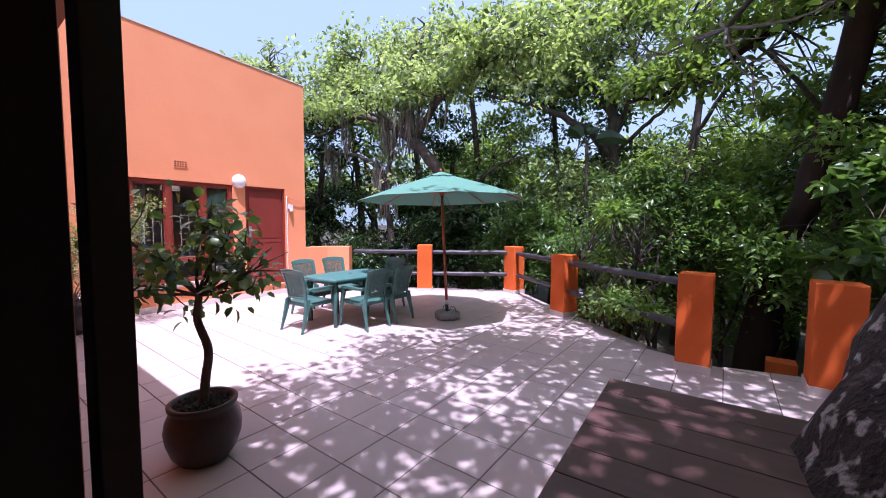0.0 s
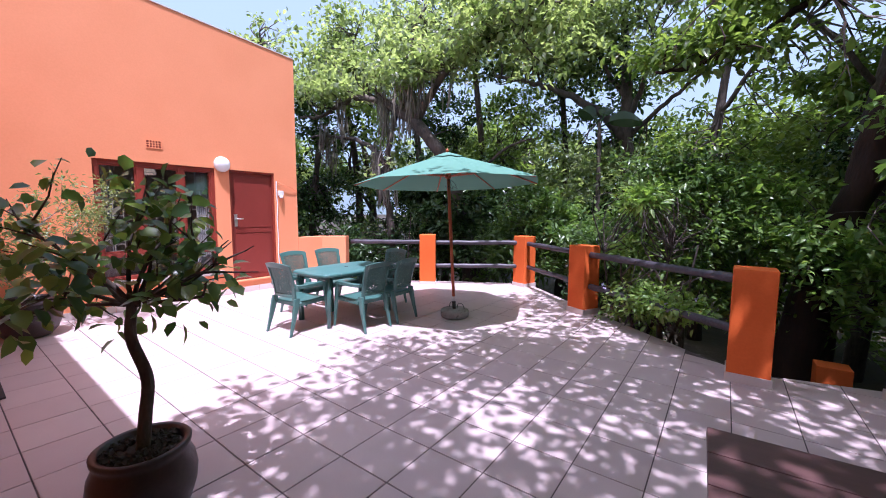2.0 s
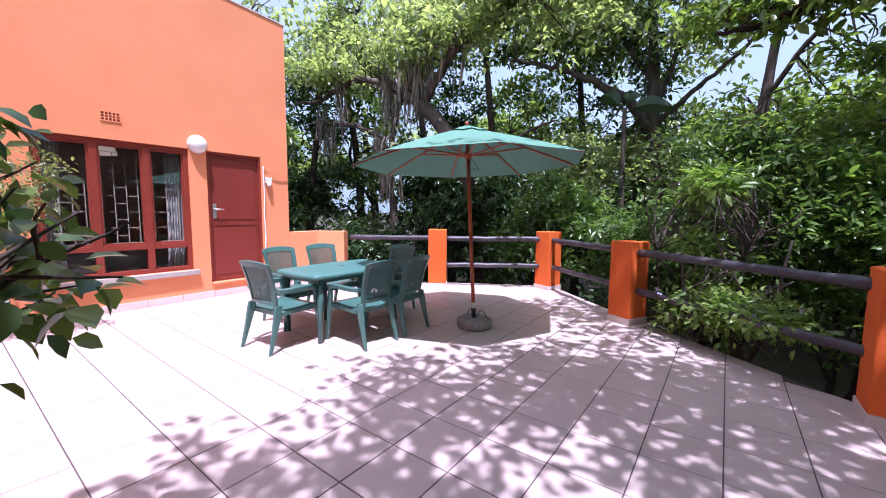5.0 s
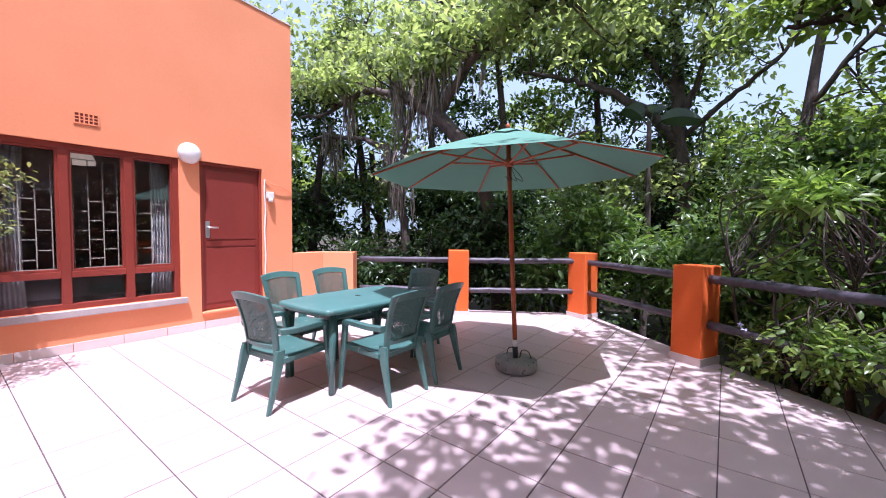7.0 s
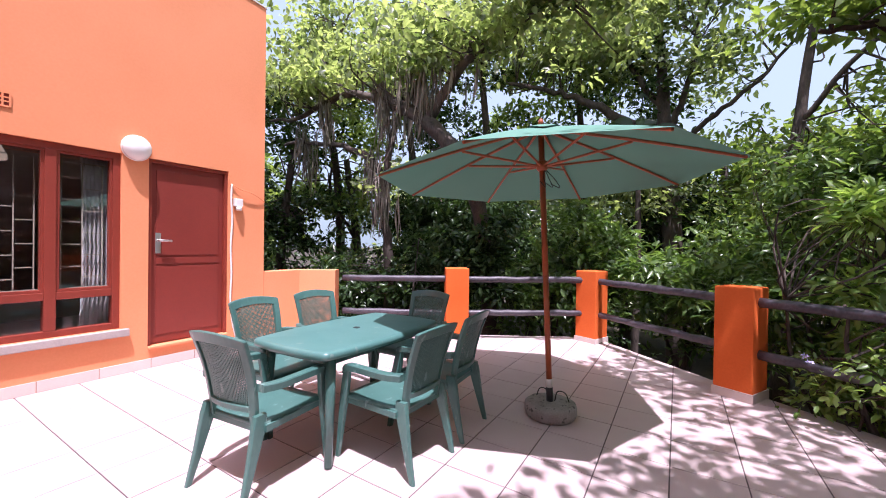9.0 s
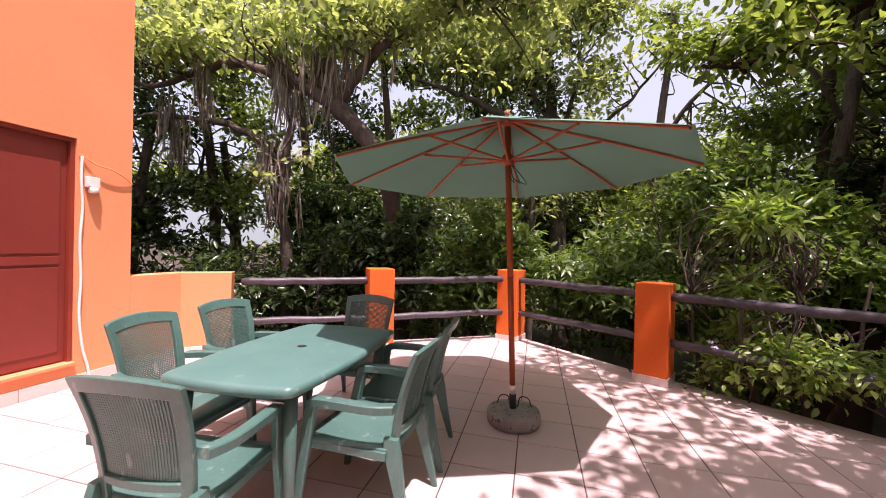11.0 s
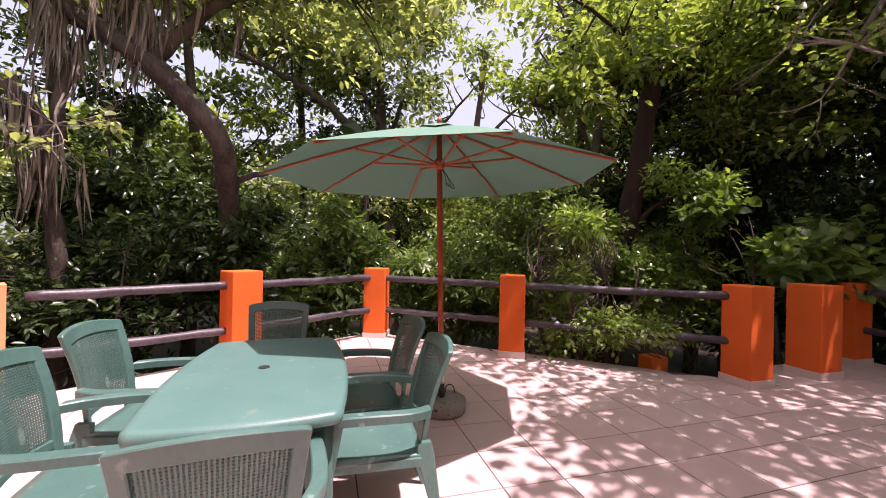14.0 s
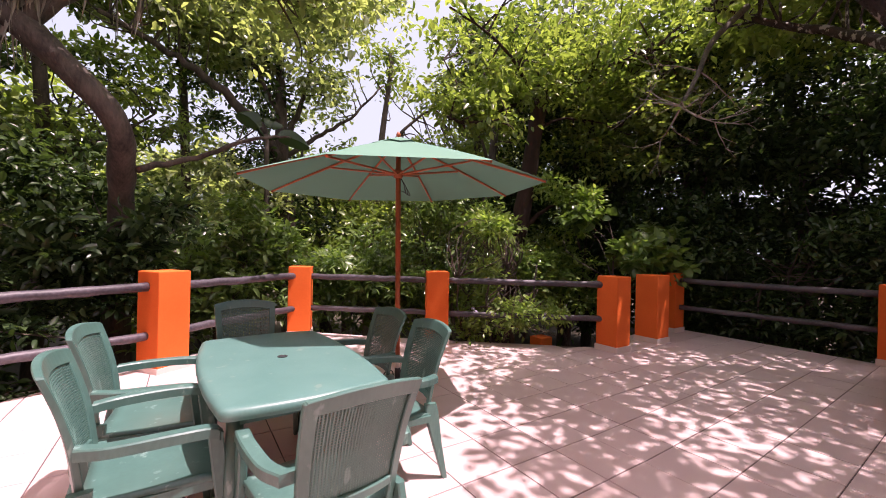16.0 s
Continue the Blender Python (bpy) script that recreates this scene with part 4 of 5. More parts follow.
def potted_tree():
    x, y = -3.585, 1.72
    tree = tagged(empty("potted_tree", x, y, floor_z(x)), "small broad-leaved tree in a dark round pot", "potted plant")
    pot(tree, 0.208, 0.41)
    rng = random.Random(11)
    bm = bmesh.new()
    stem = smooth_path([(0.0, 0.0, 0.38), (0.0, 0.02, 0.55), (0.03, 0.03, 0.75), (-0.02, -0.01, 0.95), (0.0, -0.005, 1.10), (0.0, 0.0, 1.18)])
    tube(bm, stem, [0.032 - 0.012 * i / len(stem) for i in range(len(stem))], 10)
    ends = []
    ways = [((-0.8, -0.6, 0.55), 0.62), ((-0.7, -0.5, 0.95), 0.50), ((-0.8, -0.5, 0.12), 0.46), ((0.78, 0.6, 0.35), 0.40), ((0.6, 0.45, 1.0), 0.44), ((0.8, 0.6, 0.22), 0.42), ((0.2, -0.6, 0.6), 0.30), ((-0.3, 0.6, 0.8), 0.36), ((0.1, 0.1, 1.2), 0.40), ((-0.3, 0.7, 0.1), 0.32), ((0.4, 0.4, 0.0), 0.34), ((-0.5, -0.45, 0.0), 0.34), ((-0.25, -0.2, 1.1), 0.40)]
    branch_set(rng, (0.0, 0.0, 1.12), ways, 0.014, bm, ends, 1)
    part("trunk", bm, BARK, tree, smooth=True)
    g = np.random.default_rng(5)
    c = np.array([[*e] for e in ends])
    c = np.concatenate([c, c + g.normal(size=c.shape) * 0.05])
    c = c[c[:, 0] * 0.8 + c[:, 1] * 0.6 < 0.40]   # the twigs are cut back on the side of the way
    base, way, up, L = sprays(g, c, 3, 0.11, 0.088, droop=0.55, flat=0.7)
    new("crown", leaf_mesh("crown", LEAF_POT, base, way, up, L, L * 0.74, 0.14, True)).parent = tree


potted_tree()

shrub = tagged(empty("potted_shrub", -7.86, 1.76, floor_z(-7.86)), "pale wispy shrub in a dark round pot", "potted plant")
pot(shrub, 0.27, 0.46)
bm, ends = bmesh.new(), []
branch_set(random.Random(3), (0, 0, 0.40), [((0.4, 0.3, 1), 0.75), ((-0.5, 0.2, 1), 0.7), ((0.1, -0.4, 1), 0.8), ((0.6, -0.2, 1), 0.7), ((-0.2, 0.5, 1), 0.7), ((0, 0, 1), 0.9)], 0.012, bm, ends, 2)
part("stem", bm, TWIG, shrub)
g = np.random.default_rng(6)
c = np.array([[*e] for e in ends])
base, way, up, L = sprays(g, c, 20, 0.15, 0.062)
new("crown", leaf_mesh("crown", LEAF_WISPY, base, way, up, L, L * 0.4)).parent = shrub

tagged(part("door_mat", boxes((-0.55, -0.2, 0.004, 0.55, 0.2, 0.022), bevel=0.006), MAT), "dark ribbed door mat on the tiles", "mat").matrix_world = pose(-6.45, 1.22, floor_z(-6.45), 0, math.degrees(math.atan(SLOPE)), 0)


# ---- trees ----
def tree(name, label, trunk, radii, limbs, blobs, leaf, size, per=14, spread=0.28, bark=BARK, seed=0, slim=0.5, droop=0.15, twigs=True, category="tree", full=False):
    """A tree: tapered trunk and limbs through given points, a crown of leaf sprays in ragged masses."""
    ob = tagged(empty(name, *trunk[0]), label, category)
    o = Vector(trunk[0])
    rng, g = random.Random(seed), np.random.default_rng(seed + 100)
    bm = bmesh.new()
    pts = smooth_path([Vector(p) - o for p in trunk], 5)
    n = len(pts)
    rr = [float(np.interp(i / (n - 1) * (len(radii) - 1), range(len(radii)), radii)) * rng.uniform(0.94, 1.06) for i in range(n)]
    tube(bm, pts, rr, 18)
    for v in bm.verts:
        v.co += Vector((noise.noise(v.co * 3.0), noise.noise(v.co * 3.0 + Vector((7, 0, 0))), 0)) * rr[0] * 0.16
    part("trunk", bm, bark, ob, smooth=True)
    c = crown_centres(g, blobs, 0.27 if category == "shrub" else 0.34) - np.array([[*o]])
    starts = pts[len(pts) // 2:]
    for lp, r0 in limbs:
        bm = bmesh.new()
        lpts = smooth_path([Vector(p) - o for p in lp], 6)
        m = len(lpts)
        lpts = [p + Vector((rng.uniform(-1, 1), rng.uniform(-1, 1), rng.uniform(-1, 1))) * r0 * 0.35 for p in lpts]
        tube(bm, lpts, [r0 * (1 - 0.72 * i / m) for i in range(m)], 9)
        part("limb", bm, bark, ob, smooth=True)
        starts += lpts[3:]
    if twigs:
        # twigs from the limbs' ends and trunk to some of the sprays
        bm = bmesh.new()
        S = np.array([[*s] for s in starts])
        thick = 0.45 if category == "shrub" else 1.0
        for k in range(min(60 if category == "shrub" else 150, len(c))):
            q = c[int(g.integers(len(c)))]
            near = np.argsort(((S - q) ** 2).sum(1))[:5]
            s = S[near[int(g.integers(len(near)))]]
            if np.linalg.norm(q - s) > 1.7:
                continue
            mid = (q + s) / 2 + g.normal(size=3) * 0.22
            tube(bm, smooth_path([s, mid, q], 3), [thick * w for w in (0.024, 0.021, 0.018, 0.015, 0.012, 0.008, 0.004)], 5, cap=False)
        tagged(part("brushwood", bm, bark, ob), kind="stuff")
    base, way, up, L = sprays(g, c, per, spread, size, droop)
    tagged(new("crown", leaf_mesh("crown", leaf, base, way, up, L, L * slim, 0.2, full)), kind="stuff").parent = ob
    return ob


G0 = -1.7
# tree beside the plank table: its crown hangs over the terrace and dapples it
tree("shade_tree", "thick lichen-spotted tree leaning over the terrace", [(-0.10, 2.52, 0.0), (-0.10, 2.54, 0.6), (0.02, 2.78, 1.3), (0.40, 2.9, 2.4), (1.0, 2.8, 4.0)], [0.60, 0.49, 0.29, 0.25, 0.20],
     [([(1.0, 2.8, 3.3), (0.2, 3.6, 4.6), (-1.0, 4.0, 5.4), (-2.2, 3.6, 5.9)], 0.12), ([(1.1, 2.6, 4.0), (0.8, 1.2, 5.2), (-0.6, 0.6, 6.0), (-1.9, 1.0, 6.4)], 0.11), ([(1.0, 2.8, 3.6), (1.6, 4.2, 4.8), (1.0, 5.6, 5.6)], 0.10)],
     [(-1.5, 1.3, 6.2, 1.6, 1.2, 0.5, 330), (-1.4, 3.4, 6.1, 1.4, 1.3, 0.5, 290), (-0.4, 5.2, 6.0, 1.5, 1.3, 0.5, 180), (1.2, 4.4, 6.0, 1.7, 2.0, 0.7, 340), (1.2, 1.5, 6.2, 1.7, 1.7, 0.7, 600), (-2.2, 5.6, 6.4, 0.8, 0.8, 0.4, 90), (-2.6, 2.35, 6.3, 0.6, 0.65, 0.3, 63), (0.3, 2.9, 6.1, 1.0, 1.0, 0.4, 90)],
     LEAF_TREE, 0.17, 7, 0.26, BARK_LICHEN, 1)

tree("leaning_tree", "dark leaning tree with reddish bark beyond the fence", [(-0.55, 8.95, G0), (-0.28, 8.95, 0.2), (-0.02, 8.95, 1.45), (0.16, 8.95, 2.15), (0.45, 8.95, 3.7), (0.68, 8.95, 5.0), (0.95, 9.0, 6.8)], [0.34, 0.25, 0.20, 0.19, 0.20, 0.18, 0.11],
     [([(-0.02, 8.9, 1.8), (0.45, 8.7, 2.25), (0.95, 8.5, 2.6)], 0.075), ([(0.55, 8.95, 4.9), (-0.2, 8.7, 4.75), (-0.9, 8.6, 4.3), (-1.7, 8.5, 3.9), (-2.4, 8.3, 3.8)], 0.075), ([(0.5, 8.95, 4.8), (-0.3, 8.6, 5.3), (-1.4, 8.2, 5.5), (-2.6, 8.0, 5.6)], 0.05), ([(0.55, 8.95, 4.9), (1.5, 7.8, 5.6), (2.6, 7.0, 6.1)], 0.07), ([(0.4, 8.95, 4.2), (1.2, 8.6, 4.6), (2.2, 7.8, 4.4)], 0.04)],
     [(1.8, 9.0, 6.4, 2.4, 2.0, 1.2, 420), (-1.7, 8.2, 5.7, 1.4, 0.9, 0.4, 80), (-1.9, 8.4, 4.1, 0.8, 0.5, 0.3, 54), (-1.4, 8.5, 4.4, 1.0, 0.5, 0.45, 63), (-0.6, 8.4, 4.9, 1.0, 0.6, 0.5, 72), (0.5, 8.3, 5.3, 0.9, 0.6, 0.6, 63), (2.6, 8.2, 4.6, 1.6, 1.5, 1.4, 460), (3.6, 6.0, 6.2, 1.8, 2.6, 1.2, 900), (3.4, 3.4, 6.4, 1.6, 1.8, 1.0, 760), (3.6, 8.2, 6.6, 1.8, 1.6, 1.0, 460)],
     LEAF_TREE, 0.16, 11, 0.30, BARK_RED, 2, full=True)

tree("slender_tree", "slender grey-barked tree behind the leaning one", [(0.1, 10.6, G0), (0.25, 10.5, 1.2), (0.36, 10.5, 2.6), (0.6, 10.5, 4.4), (0.9, 10.6, 6.6)], [0.17, 0.13, 0.11, 0.10, 0.06],
     [([(0.5, 10.5, 3.6), (-0.4, 10.2, 4.8), (-1.4, 10.0, 5.8)], 0.05), ([(0.6, 10.5, 4.6), (1.6, 10.2, 5.6), (2.6, 10.0, 6.4)], 0.05)],
     [(1.6, 10.4, 6.8, 1.8, 1.2, 0.9, 260), (2.4, 10.4, 5.0, 1.6, 1.0, 1.2, 260), (1.8, 10.6, 3.0, 1.5, 0.9, 1.2, 240)],
     LEAF_DARK_SHADED, 0.16, 11, 0.30, BARK, 6, full=True)

tree("mossy_tree", "old spreading tree hung with grey moss", [(-7.2, 10.4, G0), (-7.2, 10.2, 0.6), (-7.1, 9.6, 1.9), (-7.05, 8.9, 2.85), (-7.5, 8.8, 3.45), (-8.1, 8.8, 4.0), (-9.3, 8.9, 4.7)], [0.24, 0.17, 0.15, 0.145, 0.15, 0.15, 0.11],
     [([(-7.9, 8.8, 3.9), (-7.0, 8.9, 5.0), (-5.8, 9.0, 5.5), (-4.6, 9.2, 6.0)], 0.11), ([(-9.1, 8.9, 2.2), (-9.2, 8.8, 3.1), (-10.0, 8.8, 3.6), (-11.2, 8.8, 3.9), (-12.4, 8.8, 4.0)], 0.10), ([(-9.0, 9.0, -1.6), (-9.0, 9.0, 0.4), (-9.05, 8.9, 2.2), (-8.9, 8.85, 3.6), (-8.6, 8.9, 4.4)], 0.14), ([(-8.8, 9.0, 4.4), (-10.2, 8.9, 4.9), (-11.8, 8.8, 4.6), (-13.0, 8.8, 4.7)], 0.10), ([(-8.8, 9.2, 4.6), (-9.4, 10.2, 6.4), (-9.0, 10.6, 8.0)], 0.11), ([(-6.9, 9.2, 2.4), (-6.2, 9.3, 2.7), (-5.4, 9.2, 3.1), (-4.9, 9.2, 3.2)], 0.05), ([(-8.7, 8.8, 3.8), (-8.6, 8.5, 3.3), (-8.6, 8.2, 2.9), (-8.5, 8.1, 2.6)], 0.02)],
     [(-7.6, 8.6, 5.3, 2.2, 1.0, 0.5, 270), (-10.6, 8.4, 5.3, 1.8, 1.0, 0.6, 160), (-5.0, 8.8, 5.7, 1.9, 1.1, 0.7, 270), (-8.8, 10.4, 7.4, 2.6, 1.6, 1.0, 200), (-11.5, 9.5, 6.6, 2.2, 1.6, 1.2, 180)],
     LEAF_PALE, 0.165, 9, 0.26, BARK, 3, full=True, slim=0.56)

# thin bare sprig with a few pale leaves, hanging from the old tree
sprig = tagged(empty("hanging_sprig", -8.55, 8.1, 2.75), "tangle of thin bare twigs with a few pale leaves", "branch")
bm, ends = bmesh.new(), []
branch_set(random.Random(17), (0, 0, 0), [((-0.6, -0.2, 0.3), 0.35), ((0.7, -0.2, 0.2), 0.4), ((0.5, -0.3, -0.5), 0.36), ((-0.4, -0.2, -0.6), 0.34), ((0.1, -0.4, -0.9), 0.36), ((-0.7, -0.1, -0.2), 0.34), ((0.9, 0.0, -0.1), 0.40)], 0.010, bm, ends, 2)
tube(bm, smooth_path([(0.02, 0.1, 0.4), (0.0, 0.0, 0.15), (0, 0, -0.02)]), 0.013, 6)
tagged(part("brushwood", bm, TWIG, sprig), kind="stuff")
g = np.random.default_rng(14)
c = np.array([[*e] for e in ends])
c = c[c[:, 2] > -0.25][::4]
base, way, up, L = sprays(g, c, 2, 0.05, 0.12, flat=0.5)
new("foliage", leaf_mesh("foliage", LEAF_PALE, base, way, up, L, L * 0.62, 0.15, True)).parent = sprig

# bare pale twigs under the shade tree's crown
twigs = tagged(empty("bare_branch", -0.9, 5.0, 3.35), "bare pale curling twigs hanging below a crown", "branch")
bm, ends = bmesh.new(), []
tube(bm, smooth_path([(1.75, -0.1, 1.9), (1.0, 0.05, 1.2), (0.45, 0.0, 0.55), (0.0, 0.0, 0.0)]), [0.05 - 0.0016 * i for i in range(19)], 8)
part("limb", bm, BARK, twigs, smooth=True)
bm = bmesh.new()
branch_set(random.Random(29), (0, 0, 0), [((-0.8, 0.2, -0.1), 0.62), ((-0.5, -0.3, -0.4), 0.55), ((0.3, 0.4, -0.6), 0.55), ((0.7, -0.2, -0.2), 0.62), ((-0.2, 0.5, 0.3), 0.5), ((0.1, -0.5, -0.5), 0.5)], 0.016, bm, ends, 2)
branch_set(random.Random(31), (0.5, 0.0, 0.6), [((-0.3, 0.5, 0.2), 0.5), ((0.6, -0.4, -0.3), 0.6), ((0.5, 0.5, -0.4), 0.55)], 0.014, bm, ends, 2)
tagged(part("brushwood", bm, TWIG, twigs), kind="stuff")
g = np.random.default_rng(44)
base, way, up, L = sprays(g, np.array([[*e] for e in ends])[::9], 2, 0.05, 0.12, flat=0.5)
new("foliage", leaf_mesh("foliage", LEAF_TREE, base, way, up, L, L * 0.6, 0.15, True)).parent = twigs

tree("arching_tree", "tall tree with arching limbs against the sky", [(-3.7, 14.4, G0), (-3.9, 14.4, 2.0), (-4.1, 14.4, 3.9), (-4.15, 14.4, 5.6), (-4.3, 14.3, 7.6)], [0.30, 0.24, 0.20, 0.14, 0.09],
     [([(-4.05, 14.4, 3.7), (-4.9, 14.1, 4.8), (-5.8, 13.7, 5.4), (-6.6, 13.4, 5.75), (-8.0, 13.0, 6.2)], 0.16), ([(-4.1, 14.4, 4.4), (-3.6, 14.2, 5.6), (-3.4, 14.0, 7.0)], 0.10), ([(-4.1, 14.4, 5.0), (-5.0, 14.2, 6.6), (-5.3, 14.1, 8.4)], 0.09), ([(-4.1, 14.4, 3.9), (-3.0, 14.2, 4.8), (-2.2, 14.0, 5.4), (-1.2, 13.8, 6.6)], 0.08)],
     [(-7.6, 13.2, 7.2, 2.2, 1.4, 0.9, 240), (-3.4, 13.8, 7.9, 1.5, 1.3, 0.8, 190), (-5.0, 14.2, 9.0, 2.4, 1.6, 1.0, 230), (-5.4, 14.0, 3.0, 2.2, 1.0, 0.9, 200), (-5.4, 13.8, 6.9, 1.6, 1.2, 0.7, 190), (-3.0, 14.0, 6.0, 1.3, 1.2, 0.6, 100), (-1.6, 13.6, 9.6, 2.0, 1.2, 0.8, 120)],
     LEAF_PALE, 0.19, 11, 0.28, BARK, 4, full=True)

# wild banana: broad dark paddle leaves on a tall stem
wb = tagged(empty("wild_banana", -4.65, 13.4, G0), "tall wild banana with broad dark leaf blades", "plant")
bm = bmesh.new()
tube(bm, smooth_path([(0, 0, 0), (0.05, 0, 3.0), (0, 0.05, 6.0)]), [0.10, 0.09, 0.09, 0.09, 0.08, 0.08, 0.08, 0.07, 0.07, 0.06, 0.06, 0.06, 0.05], 8)
part("stem", bm, BARK, wb, smooth=True)
for k, (dx, dz, L) in enumerate(((-0.55, 0.75, 0.85), (0.85, 0.25, 0.9), (0.3, 0.95, 0.6))):
    d = Vector((dx, 0.15, dz)).normalized()
    side = d.cross(Vector((0.15, 1.0, 0.25))).normalized()
    fall = Vector((0, 0, 1))
    bm, rows = bmesh.new(), []
    for i in range(11):
        u = i / 10
        c = Vector((0, 0.05, 5.9)) + d * (0.3 + L * u) - fall * (0.35 * u * u)
        w = 0.24 * max(0.03, math.sin(math.pi * (0.06 + 0.92 * u))) ** 0.6
        rows.append([bm.verts.new(c - side * w), bm.verts.new(c + Vector((0, -0.05, 0))), bm.verts.new(c + side * w)])
    for p, q in zip(rows, rows[1:]):
        bm.faces.new((p[0], p[1], q[1], q[0]))
        bm.faces.new((p[1], p[2], q[2], q[1]))
    tube(bm, [(0, 0.05, 5.85), Vector((0, 0.05, 5.9)) + d * 0.4], 0.025, 6)
    part("leaf", bm, LEAF_DARK_SHADED, wb)

tree("pale_trunk_tree", "slim pale-barked tree in the thicket", [(-1.9, 13.0, G0), (-1.9, 13.0, 1.5), (-1.7, 12.9, 4.0), (-1.4, 12.8, 7.0)], [0.16, 0.13, 0.10, 0.06],
     [([(-1.7, 12.9, 4.0), (-0.8, 12.4, 5.2), (0.2, 12.0, 5.9)], 0.06)],
     [(-1.4, 12.8, 6.7, 0.7, 0.7, 0.6, 54), (0.6, 12.0, 6.6, 1.2, 1.2, 0.9, 120), (0.5, 12.2, 4.4, 1.2, 1.0, 0.8, 130), (0.8, 12.0, 3.0, 1.7, 1.4, 1.2, 200), (-1.6, 12.8, 2.4, 1.6, 1.2, 1.2, 200)], LEAF_TREE, 0.17, 11, 0.28, BARK, 5, full=True)

# thicket behind: trunks and dense crowns all along the edge
g0 = np.random.default_rng(21)
BELT = [(-16.0, 7.6), (-14.2, 9.8), (-12.6, 11.8), (-10.4, 13.4), (-7.8, 14.8), (-5.2, 16.0), (-2.2, 16.2), (0.6, 14.6), (2.8, 12.6), (4.6, 10.4), (5.4, 8.0), (5.8, 5.4), (5.6, 3.0)]
for i, (x, y) in enumerate(BELT):
    top = 7.2 if i not in (6, 7) else 4.8
    j = g0.normal(size=3) * 0.5
    # most of the belt takes the darkened leaf colour in place of real shade
    tree("thicket_tree", "dense leafy woodland tree in shade", [(x, y, G0), (x + j[0] * 0.4, y, 1.5), (x + j[0], y + j[1] * 0.5, 4.2)], [0.17, 0.14, 0.09],
         [([(x + j[0] * 0.4, y, 1.6), (x + j[1], y - 0.8, 3.0), (x + j[2], y - 1.0, 4.4)], 0.07)],
         [(x, y, top * 0.80, 2.2, 2.0, top * 0.22, 340 if i > 7 else 210), (x + j[1], y - 0.2, 3.2 if i == 2 else 2.3, 2.2, 1.8, 1.2 if i == 2 else 1.9, 290 if i == 2 else (500 if i > 8 else 340)), (x, y, -0.2 if i == 2 else 0.2, 2.2, 1.9, 1.3, 280)] + ([(x, y, 4.1, 2.0, 1.8, 0.8, 280)] if i > 8 else []),
         LEAF_TREE if i in (2, 4, 6, 7, 8) else LEAF_DARK_SHADED, 0.19, 12, 0.30, BARK, 30 + i, full=True)
for i, (x, y, z, r) in enumerate(((-14.8, 8.2, 7.2, 1.7), (-13.0, 10.6, 7.6, 1.7), (-11.2, 12.2, 8.2, 1.8), (-9.0, 13.2, 8.6, 1.9), (-6.6, 15.2, 8.8, 1.9), (0.8, 11.4, 7.6, 1.6), (3.4, 9.8, 7.6, 1.9))):
    tree("tall_tree", "tall tree with a light airy crown above the thicket", [(x, y + 0.6, G0), (x + 0.2, y + 0.5, 2.5), (x, y, z - 1.4), (x, y, z)], [0.16, 0.13, 0.08, 0.04],
         [([(x, y, z - 1.6), (x - 0.8, y - 0.4, z - 0.5), (x - 1.3, y - 0.5, z + 0.1)], 0.05), ([(x, y, z - 1.5), (x + 0.8, y - 0.3, z - 0.6), (x + 1.3, y - 0.4, z)], 0.05)],
         [(x, y, z, r, 1.2, 0.7, 170), (x + 0.4, y - 0.3, z - 1.3, r * 1.1, 1.2, 0.6, 170)], LEAF_PALE if i < 5 else LEAF_MID, 0.19, 10, 0.28, BARK, 130 + i, full=True)
FAR = [(-22, 9, 7), (-20, 12, 6.5), (-13.8, 19, 6.5), (-11.0, 19, 6.5), (-7, 21, 6), (-2, 22, 4.2), (3, 20.5, 3.8), (7, 17, 6.5), (9.5, 13, 8), (10.5, 8.5, 8), (10.5, 3.5, 8), (9.5, -1.5, 8)]
for i, (x, y, top) in enumerate(FAR):
    # right-hand trees get leaves darkened to stand for deep shade
    tree("woodland_tree", "distant woodland tree closing the view", [(x, y, G0), (x, y, 1.5), (x + 0.2, y, 4.0)], [0.2, 0.17, 0.1], [([(x, y, 2.0), (x + 1, y, 3.4), (x + 1.6, y, 4.6)], 0.08)],
         [(x, y, top * 0.72, 3.2, 2.4, top * 0.26, 460 if i > 7 else 260), (x, y, 1.6, 3.4, 2.4, 2.6, 600 if i > 7 else 480)], LEAF_DARK_SHADED if i > 7 else (LEAF_TREE if i % 2 else LEAF_PALE), 0.34, 11, 0.4, BARK, 90 + i)

